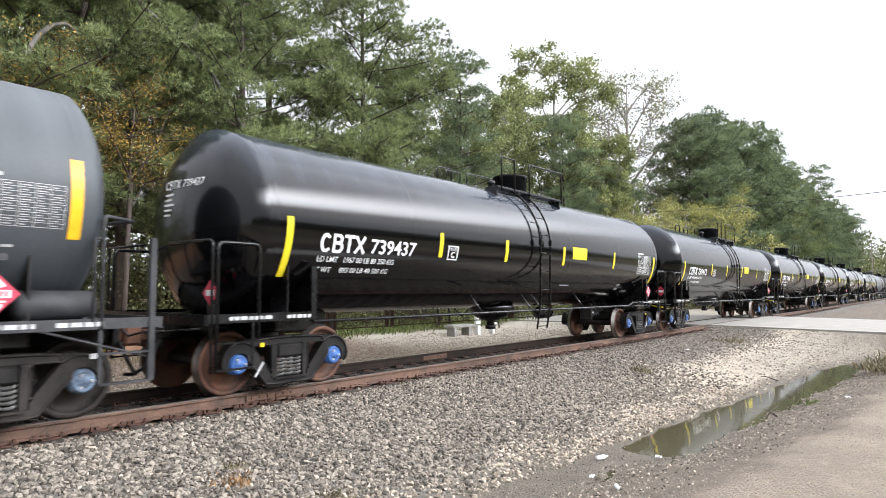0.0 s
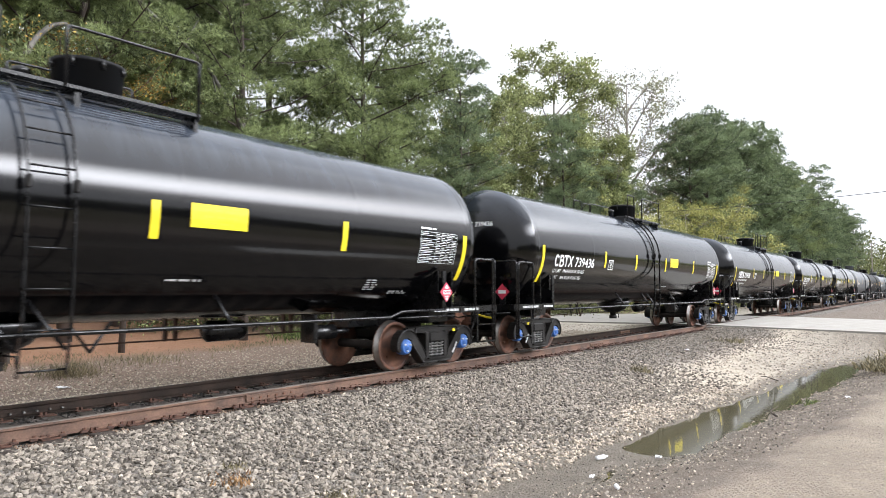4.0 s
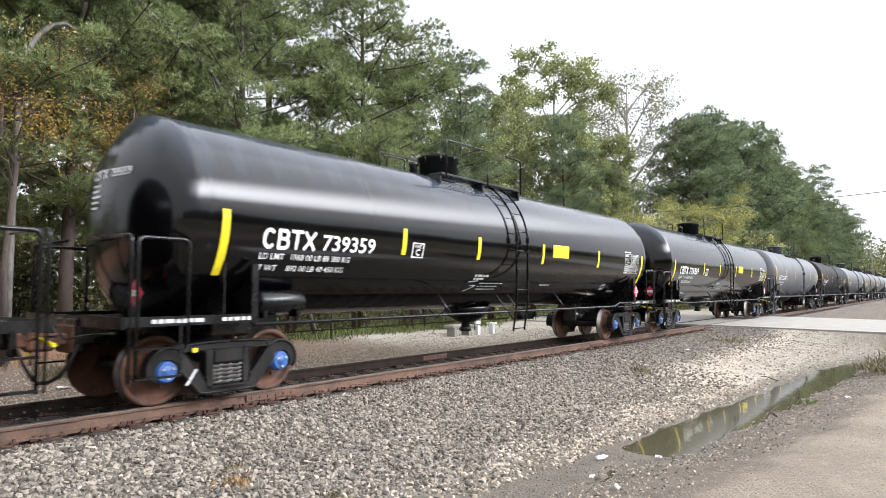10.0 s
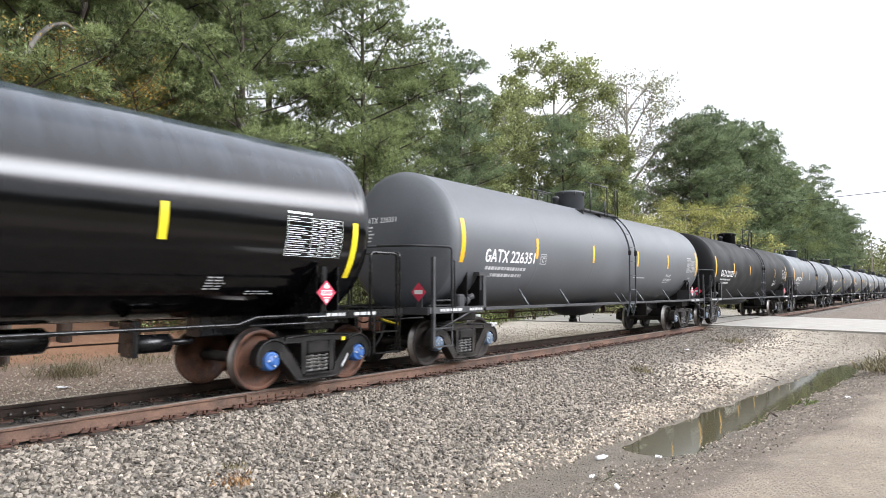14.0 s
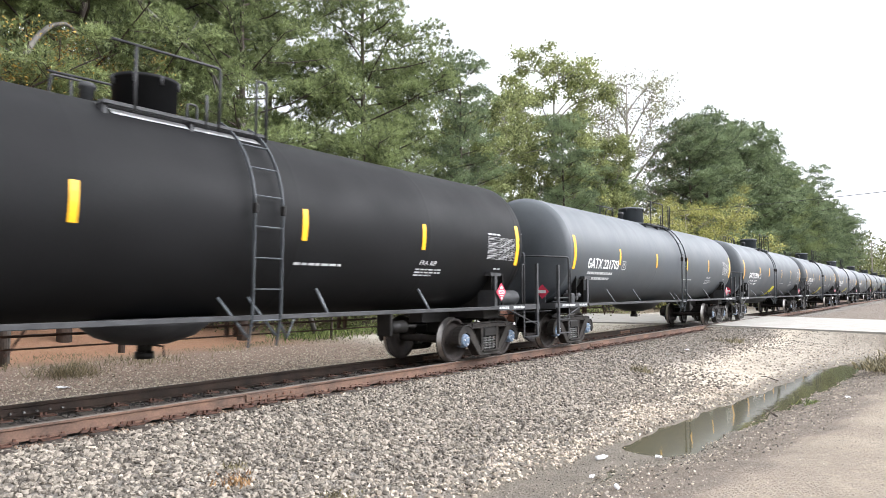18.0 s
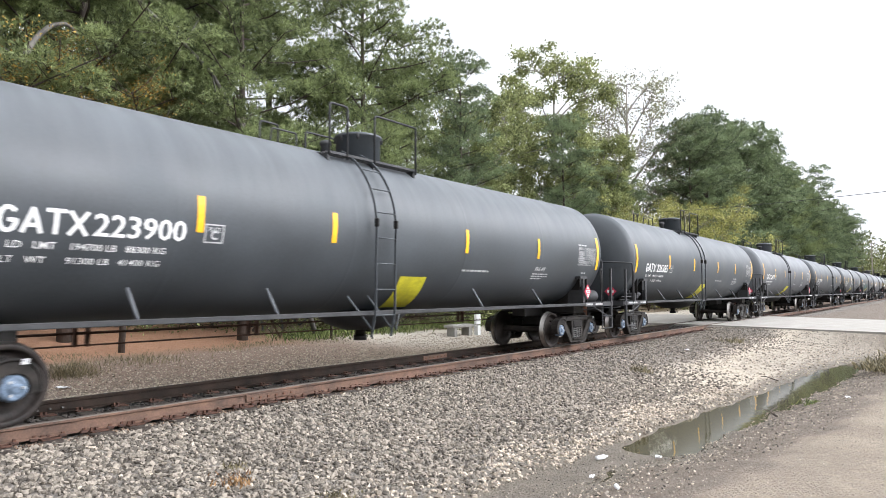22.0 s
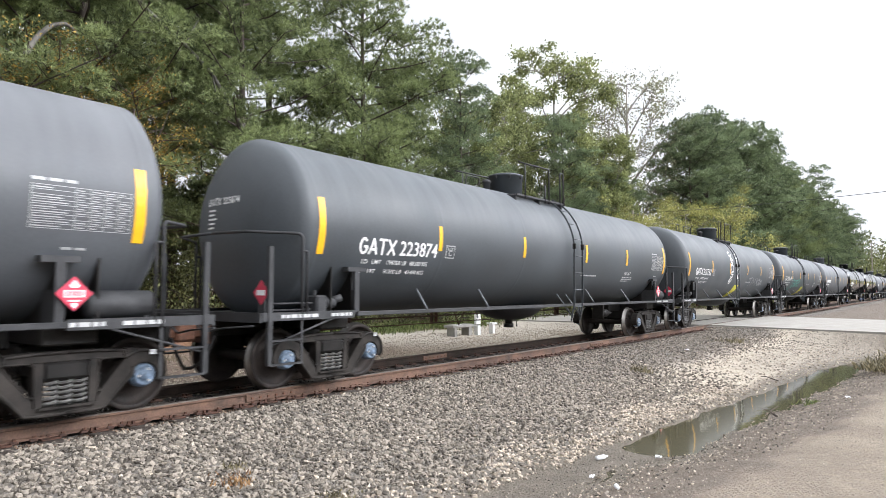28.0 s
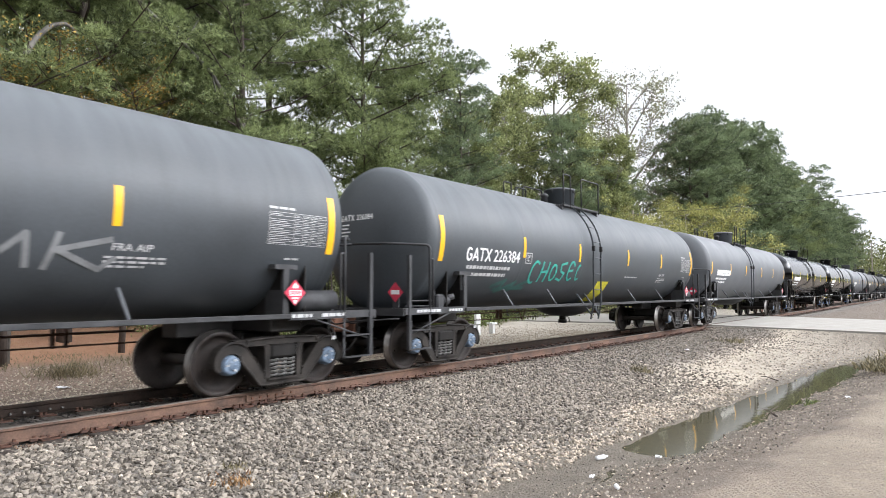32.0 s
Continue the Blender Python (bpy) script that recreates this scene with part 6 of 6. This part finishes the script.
def make_trees():
    P = "tall loblolly pine with clumped green needles"
    plant(pine_tree("pine_tree", P, 1, 18, 0.16, 4.1, 50, NEEDLE, 66, dome=0.35, puff=0.86), [(8.5, 21, 19), (20.3, 20.2, 18.5), (13.5, 19.5, 16), (113, 19.5, 20.6), (31, 27, 16), (60, 26, 13)], 18)
    plant(pine_tree("pine_tree", P, 2, 18, 0.13, 4.0, 48, NEEDLE, 66, dome=0.3, puff=0.88), [(11, 23, 20), (17, 22.5, 19), (4.5, 19.5, 17), (14.5, 26, 20), (5.5, 23, 19), (27.2, 25, 13.6), (127, 19, 19.6)], 18)
    plant(pine_tree("pine_tree", "dark pine with dense needles", 3, 18, 0.26, 4.0, 42, NEEDLE_BLUE, 66, dome=0.4, puff=0.86), [(43, 22, 14), (56, 24, 12.5), (61.5, 25, 13), (51.5, 25, 12), (150, 18, 19.0), (170, 18, 17.5)], 18)
    plant(pine_tree("pine_tree", "tall pine with a broad rounded crown", 14, 18, 0.1, 4.6, 60, NEEDLE_BLUE, 58, dome=0.9, puff=0.85, per=12, width=0.045), [(70.5, 21, 18.8), (75, 20.5, 20.2), (80, 22, 21.8), (87, 20, 21.9), (94, 21, 22.8), (101, 20, 21.5), (108, 21, 22.2), (119, 20, 21.0), (130, 20, 20.7), (141, 19.5, 20.0), (155, 19, 20.0), (172, 18.5, 20.0)], 18)
    plant(pine_tree("pine_tree", "young pine with pale rounded tufts on open branches", 4, 18, 0.4, 3.2, 38, NEEDLE_BLUE, 60, dome=0.8, puff=0.85), [(33.6, 24.5, 16.4), (15, 28, 21), (9, 28, 22), (200, 18, 20.2)], 18)
    plant(pine_tree("pine_tree", "tall thin pine with an open crown", 15, 18, 0.62, 2.4, 20, NEEDLE_BLUE, 36, dome=0.5), [(136, 17.5, 24.5), (185, 18, 20)], 18)
    plant(broad_tree("oak_tree", "broad-leaved tree with thinning green crown", 5, 14, 0.36, 3.5, 20, 9, 190, 0.08, LEAF_GREEN, BARK_PALE, 0.25, 0.7), [(49.5, 26, 21.6), (36.5, 26, 14), (54, 24, 14.5), (41, 27, 17)], 14)
    plant(broad_tree("sweetgum_tree", "sparse tall tree with pale bare branches", 6, 14, 0.3, 2.9, 24, 13, 42, 0.07, LEAF_PALE, BARK_PALE, 0.3, 0.75, 0.2), [(70, 28, 26.5)], 14)
    plant(broad_tree("maple_tree", "low yellow-green autumn tree", 7, 8, 0.2, 3.0, 12, 9, 120, 0.07, LEAF_YELLOW, BARK_PALE, 0.27), [(63, 19, 10), (56, 20, 8.5), (70, 18.5, 11), (50.5, 21, 8)], 8)
    plant(broad_tree("maple_tree", "low rusty autumn tree among the pines", 8, 8, 0.62, 1.3, 8, 8, 75, 0.034, LEAF_RUST, BARK_PINE, 0.26, 0.42), [(5.7, 17.6, 7.9), (9.0, 18.7, 7.9), (16.4, 18, 4.2)], 8)
    plant(broad_tree("shrub", "dark tangled undergrowth shrub", 9, 4, 0.05, 2.2, 11, 7, 120, 0.05, LEAF_DARK, BARK_PINE, 0.32), [(x + (i % 3) * 0.7, 20.0 + (i * 7 % 5) * 0.9 - (2.5 if x > 60 else 0) + (7.5 if x < 13 else 0), 3.4 + (i * 5 % 4) * 0.7) for i, x in enumerate(list(range(2, 44, 2)) + list(range(46, 130, 5)))], 4)
    plant(broad_tree("shrub", "green leafy shrub at the wood's edge", 10, 4, 0.05, 2.1, 10, 7, 110, 0.05, LEAF_GREEN, BARK_PINE, 0.32), [(x, 19.2 + (i * 3 % 4) * 0.8 - (2 if x > 60 else 0) + (8 if x < 13 else 0), 2.6 + (i * 7 % 5) * 0.6) for i, x in enumerate(list(range(5, 50, 5)) + list(range(50, 150, 8)))], 4)
    # the thicket deeper in the wood
    r = np.random.RandomState(31)
    n = 26000
    x = r.uniform(-12, 62, n)
    y = r.uniform(27, 42, n)
    top = 5.5 + 1.6 * np.sin(x * 0.6) + 1.2 * np.sin(x * 1.7 + y)
    z = top * r.uniform(0.0, 1, n)
    tagged(new("thicket", tri_cloud("thicket", leaf_quads(r, np.stack([x, y, z], -1), 0.22), LEAF_DARK)), "dark leafy thicket under the pines", "undergrowth", kind="stuff")
    # the far wood that closes the line
    r = np.random.RandomState(21)
    n = 36000
    x = 200 + r.uniform(0, 260, n)
    y = 20 - (x - 200) * 0.09 + r.uniform(-4, 40, n)
    top = 17 + 3 * np.sin(x * 0.13) + 2 * np.sin(y * 0.4 + x * 0.05)
    z = top * r.uniform(0.02, 1, n) ** 0.8
    tagged(new("far_wood", tri_cloud("far_wood", leaf_quads(r, np.stack([x, y, z], -1), 0.4), LEAF_DARK)), "distant green wood beyond the bend of the line", "woods", kind="stuff")
    x = r.uniform(260, 420, n)
    y = r.uniform(-130, -4, n) - (420 - x) * 0.25
    z = (9 + 2.0 * np.sin(y * 0.21) + 1.5 * np.sin(x * 0.3)) * r.uniform(0.0, 1, n) ** 0.8
    tagged(new("far_wood", tri_cloud("far_wood", leaf_quads(r, np.stack([x, y, z], -1), 0.48), LEAF_GREEN)), "distant green wood across the road", "woods", kind="stuff")


make_trees()


def make_dead_trees():
    """Bare dead stems that lean among the pines at the wood's edge."""
    t = tagged(new("dead_tree"), "bare dead grey tree leaning among the pines", "tree")
    t.matrix_basis = pose(16.5, 18.9, height_at(16.5, 18.9) - 0.05)
    part("trunk", Build().tube([(0, 0, 0), (-1.6, 0.1, 4.2), (-3.5, 0, 7.5), (-4.7, 0, 9.05), (-5.65, 0, 9.7), (-6.9, 0.1, 10.5), (-8.3, 0.2, 11.7)], 0.1, 7, r1=0.04), BARK_GREY, t)
    for z, x, dx, dz in ((7.5, -3.5, 0.5, 0.8), (9.05, -4.7, 0.15, -0.9), (9.7, -5.65, 0.3, 0.9), (10.5, -6.9, 0.1, -0.8)):
        part("branch", Build().tube([(x, 0, z), (x + dx * 0.5, -0.1, z + dz * 0.6), (x + dx, -0.2, z + dz)], 0.035, 5, r1=0.012), BARK_GREY, t)
    t = tagged(new("dead_tree"), "arched dead sapling with pale bark", "tree")
    t.matrix_basis = pose(5.9, 18.1, height_at(5.9, 18.1) - 0.05)
    part("trunk", Build().tube(rounded([(0, 0, 0), (0.0, 0, 4.0), (0.08, 0, 7.6), (0.33, 0, 8.25), (0.7, 0, 8.75), (1.1, 0, 8.95), (1.4, 0, 8.7)], 0.3), 0.1, 7, r1=0.045), BARK_GREY, t)
    part("branch", Build().tube([(0.08, 0, 7.4), (-0.1, 0.1, 7.8), (-0.35, 0.1, 7.9)], 0.035, 5, r1=0.012), BARK_GREY, t)


# ---- small things along the line ----
GRASS = leaf_material("dry_grass", (0.1, 0.088, 0.05), (0.2, 0.17, 0.1))
WEED = leaf_material("green_weeds", (0.07, 0.095, 0.03), (0.16, 0.19, 0.065))
WEED_RED = leaf_material("reddish_weeds", (0.2, 0.1, 0.06), (0.32, 0.2, 0.1))
WIRE = material("black_cable", (0.03, 0.03, 0.03), 0.6, vary=0.2)
POLE_WOOD = material("grey_pole_timber", (0.2, 0.18, 0.15), 0.9, vary=0.35, scale=3, fine=40, stretch=(4, 4, 0.5))
PLASTIC = material("white_litter_plastic", (0.8, 0.8, 0.8), 0.45, vary=0.08)
SLAB = material("grey_cast_concrete", (0.3, 0.29, 0.27), 0.9, vary=0.25, scale=4, fine=40)


def height_at(x, y):
    return float(ground_z(np.array([float(x)]), np.array([float(y)]))[0])


def weed(name, label, x, y, spread, tall, blades, mat, seed, width=0.012):
    """A tuft of bent blades rising from one spot."""
    r = np.random.RandomState(seed)
    p = np.stack([r.normal(0, spread, blades), r.normal(0, spread, blades), np.zeros(blades)], -1)
    lean = r.normal(0, 0.45, (blades, 3)) * np.array([1, 1, 0]) + np.array([0, 0, 1.0])
    h = tall * r.uniform(0.4, 1.1, (blades, 1))
    side = np.stack([np.cos(t := r.uniform(0, 6.28, blades)), np.sin(t), 0 * t], -1) * width
    mid = p + lean * h * 0.55
    tip = p + lean * h + np.stack([r.normal(0, 0.2, blades), r.normal(0, 0.2, blades), -0.1 * np.ones(blades)], -1) * h
    tris = np.concatenate([np.stack([p - side, p + side, mid + side * 0.8], 1), np.stack([p - side, mid + side * 0.8, mid - side * 0.8], 1), np.stack([mid - side * 0.8, mid + side * 0.8, tip], 1)])
    ob = tagged(new(name, tri_cloud(name, tris, mat)), label, "weeds", kind="stuff")
    ob.matrix_basis = pose(x, y, height_at(x, y) - 0.01)
    return ob


def make_weeds():
    weed("weed", "low green weed growing in the ballast", 4.1, 6.0, 0.07, 0.09, 60, GRASS, 1)
    weed("weed", "low reddish weed growing in the ballast", 3.95, 5.75, 0.1, 0.1, 90, WEED_RED, 2)
    weed("weed", "low green weed growing in the ballast", 4.6, 5.0, 0.14, 0.06, 100, GRASS, 3)
    weed("weed", "small dry weed at the foot of the bank", 24.0, 5.9, 0.25, 0.22, 120, GRASS, 4)
    weed("weed", "small dry weed on the ballast bank", 14.7, 5.6, 0.12, 0.2, 80, GRASS, 5)
    weed("weed", "green weed at the water's edge", 14.2, 2.05, 0.14, 0.1, 90, WEED, 6)
    weed("grass_tuft", "tall dry grass tuft beyond the track", 6.2, 15.2, 0.35, 0.42, 420, GRASS, 7, 0.006)
    weed("grass_tuft", "tall dry grass tuft beyond the track", 8.3, 16.4, 0.6, 0.24, 420, GRASS, 8, 0.006)
    for i, (x, y) in enumerate(((11.2, 17.4), (5.0, 17.5), (7.2, 18.6), (13.0, 17.8), (15.5, 17.5))):
        weed("grass_tuft", "dry grass tuft on the clay flat", x, y, 0.6, 0.12 + 0.02 * (i % 4), 260, GRASS, 20 + i, 0.007)
    for i, (x, y) in enumerate(((20.5, 1.25), (22.0, 1.05), (19.4, 0.95), (23.5, 0.8))):
        weed("weed", "dark green weed clump at the ditch's end", x, y, 0.26, 0.3, 300, GRASS, 40 + i, 0.018)
    for i in range(10):
        x = 16 + i * 1.5
        weed("grass_tuft", "green grass at the wood's edge", x, 19.0 + (i % 3) * 0.5, 0.8, 0.35, 420, WEED, 60 + i, 0.02)


def make_litter():
    x, y = 8.04, 3.64
    b = Build().lathe([(0, 0.0), (0.0, 0.028), (0.13, 0.03), (0.15, 0.024), (0.165, 0.013), (0.19, 0.013), (0.19, 0)], "x", 14)
    thing("bottle", b, PLASTIC, "white plastic bottle lying in the mud", "bottle", at=pose(x - 0.08, y, WATER_Z + 0.06, 0, 0, -22))
    b = Build().lathe([(0, 0.0), (0.0, 0.018), (0.06, 0.025), (0.063, 0.028), (0.063, 0.023), (0.006, 0.016)], "x", 14)
    thing("paper_cup", b, PLASTIC, "crushed white paper cup lying in the mud", "cup", at=pose(6.6, 2.78, height_at(6.6, 2.78) + 0.025, 0, 0, 40))

    def scrap(x, y, w, d, seed, label):
        r = np.random.RandomState(seed)
        n = 5
        v = [(w * (i / n - 0.5), d * (j / n - 0.5), 0.02 + r.uniform(0, 0.03)) for i in range(n + 1) for j in range(n + 1)]
        f = [(i * (n + 1) + j, (i + 1) * (n + 1) + j, (i + 1) * (n + 1) + j + 1, i * (n + 1) + j + 1) for i in range(n) for j in range(n)]
        q = Build().add(v, f)
        q.add([(a, c, e - 0.006) for a, c, e in v], [tuple(reversed(g)) for g in f])
        thing("litter_scrap", q, PLASTIC, label, "litter", at=pose(x, y, height_at(x, y), 0, 0, seed * 40))

    scrap(5.4, 13.5, 0.26, 0.16, 3, "crumpled white paper scrap on the gravel")
    scrap(14.3, 1.46, 0.12, 0.08, 5, "small white paper scrap by the ditch")
    scrap(8.6, 3.05, 0.08, 0.06, 7, "small white scrap in the mud")
    scrap(19.8, 6.1, 0.14, 0.1, 8, "small white scrap on the bank")
    scrap(7.2, 3.35, 0.07, 0.05, 9, "small pale scrap in the mud")
    b = Build().tube([(0, 0, 0.03), (0.25, 0.06, 0.06), (0.5, 0.02, 0.05), (0.62, -0.12, 0.12)], 0.016, 6, r1=0.006)
    b.tube([(0.3, 0.05, 0.06), (0.42, 0.2, 0.1)], 0.008, 5, r1=0.004)
    thing("stick", b, BARK_PINE, "dark dead stick lying in the water", "stick", at=pose(12.6, 2.35, WATER_Z, 0, 0, 20))
    thing("stick", Build().tube([(0, 0, 0.02), (0.3, 0.05, 0.1), (0.55, -0.02, 0.05)], 0.014, 6, r1=0.006), BARK_PINE, "dead stick on the ditch bank", "stick", at=pose(17.4, 3.2, height_at(17.4, 3.2), 0, 0, 70))


def make_roadside():
    for x, y in ((22.2, 15.4), (23.3, 15.4)):
        g = height_at(x, y)
        p = tagged(new("marker_post"), "short white marker post with a flat cap", "marker post", "marker posts")
        p.matrix_basis = pose(x, y, g - 0.05)
        part("post", Build().box(-0.1, 0.1, -0.1, 0.1, 0, 0.45, 0.01), WHITE, p)
        if x < 23:
            part("panel", Build().box(-0.16, 0.16, -0.06, 0.06, 0.5, 0.95, 0.01), WHITE, p, "white panel with a dark bar")
            part("bar", Build().box(-0.16, 0.16, -0.066, -0.062, 0.66, 0.7), INK, p)
            part("bracket", Build().box(-0.03, 0.03, -0.03, 0.03, 0.44, 0.52), GREY_STEEL, p)
        else:
            part("cap", Build().box(-0.22, 0.22, -0.14, 0.14, 0.45, 0.52, 0.01), WHITE, p)
    b = tagged(new("concrete_bench"), "low grey concrete bench on two block legs", "bench")
    b.matrix_basis = pose(21.2, 15.6, height_at(21.2, 15.6) - 0.04)
    part("seat", Build().box(-0.75, 0.75, -0.25, 0.25, 0.38, 0.5, 0.02), SLAB, b)
    for x in (-0.5, 0.5):
        part("leg", Build().box(x - 0.1, x + 0.1, -0.2, 0.2, 0, 0.38, 0.01), SLAB, b)
    # overhead cable and its poles
    pts = []
    a, c = Vector((51.0, 17.0, 7.75)), Vector((39.0, 1.2, 6.5))
    for i in range(25):
        t = -0.25 + 1.7 * i / 24
        p = a.lerp(c, t)
        p.z -= 1.2 * (0.25 - (t - 0.5) ** 2) * 0.35
        pts.append(tuple(p))
    thing("cable", Build().tube(pts, 0.016, 5), WIRE, "thin black overhead cable crossing the line", "cable")
    for x, y, h in ((pts[0][0], pts[0][1], pts[0][2] + 0.3), (pts[-1][0], pts[-1][1], pts[-1][2] + 0.3), (176.0, 12.2, 12.6)):
        g = height_at(x, y)
        p = tagged(new("utility_pole"), "weathered timber utility pole", "utility pole", "utility poles")
        p.matrix_basis = pose(x, y, g - 0.05)
        part("pole", Build().rod((0, 0, 0), (0, 0, h - g), 0.15, 10, r1=0.1), POLE_WOOD, p)
        part("crossarm", Build().box(-0.05, 0.05, -0.8, 0.8, h - g - 0.5, h - g - 0.38, 0.01), POLE_WOOD, p)


make_dead_trees()
make_weeds()
make_litter()
make_roadside()


def make_rear_wood():
    """Trees across the open ground behind the camera close the place."""
    r = np.random.RandomState(31)
    n = 26000
    x = r.uniform(-90, 150, n)
    y = -50 + r.uniform(-7, 3, n) + 3 * np.sin(x * 0.07)
    z = (8.5 + 1.2 * np.sin(x * 0.19) + 0.8 * np.sin(x * 0.47 + 1)) * r.uniform(0, 1, n) ** 0.75
    tagged(new("rear_wood", tri_cloud("rear_wood", leaf_quads(r, np.stack([x, y, z], -1), 0.75), LEAF_DARK)), "line of green trees behind the path", "woods", kind="stuff")


make_rear_wood()


# ---- what moves ----
def motions():
    times = [i * 2.0 for i in range(17)]
    frames = list(range(0, 961, 2))
    turns = [(k / 30.0, Matrix.Rotation(-run(k / 30.0) / WHEEL_R, 4, "Y")) for k in frames]
    for i, (car, x) in enumerate(TRAIN):
        walk(car, [(t, pose(x - run(t), TRACK_Y, 0)) for t in times])
        if i < 17:
            for ws in [o for o in car.children if o.name.split(".")[0] == "wheelset"]:
                spot = Matrix.Translation(ws.location)
                walk(ws, [(t, spot @ m) for t, m in turns])


motions()
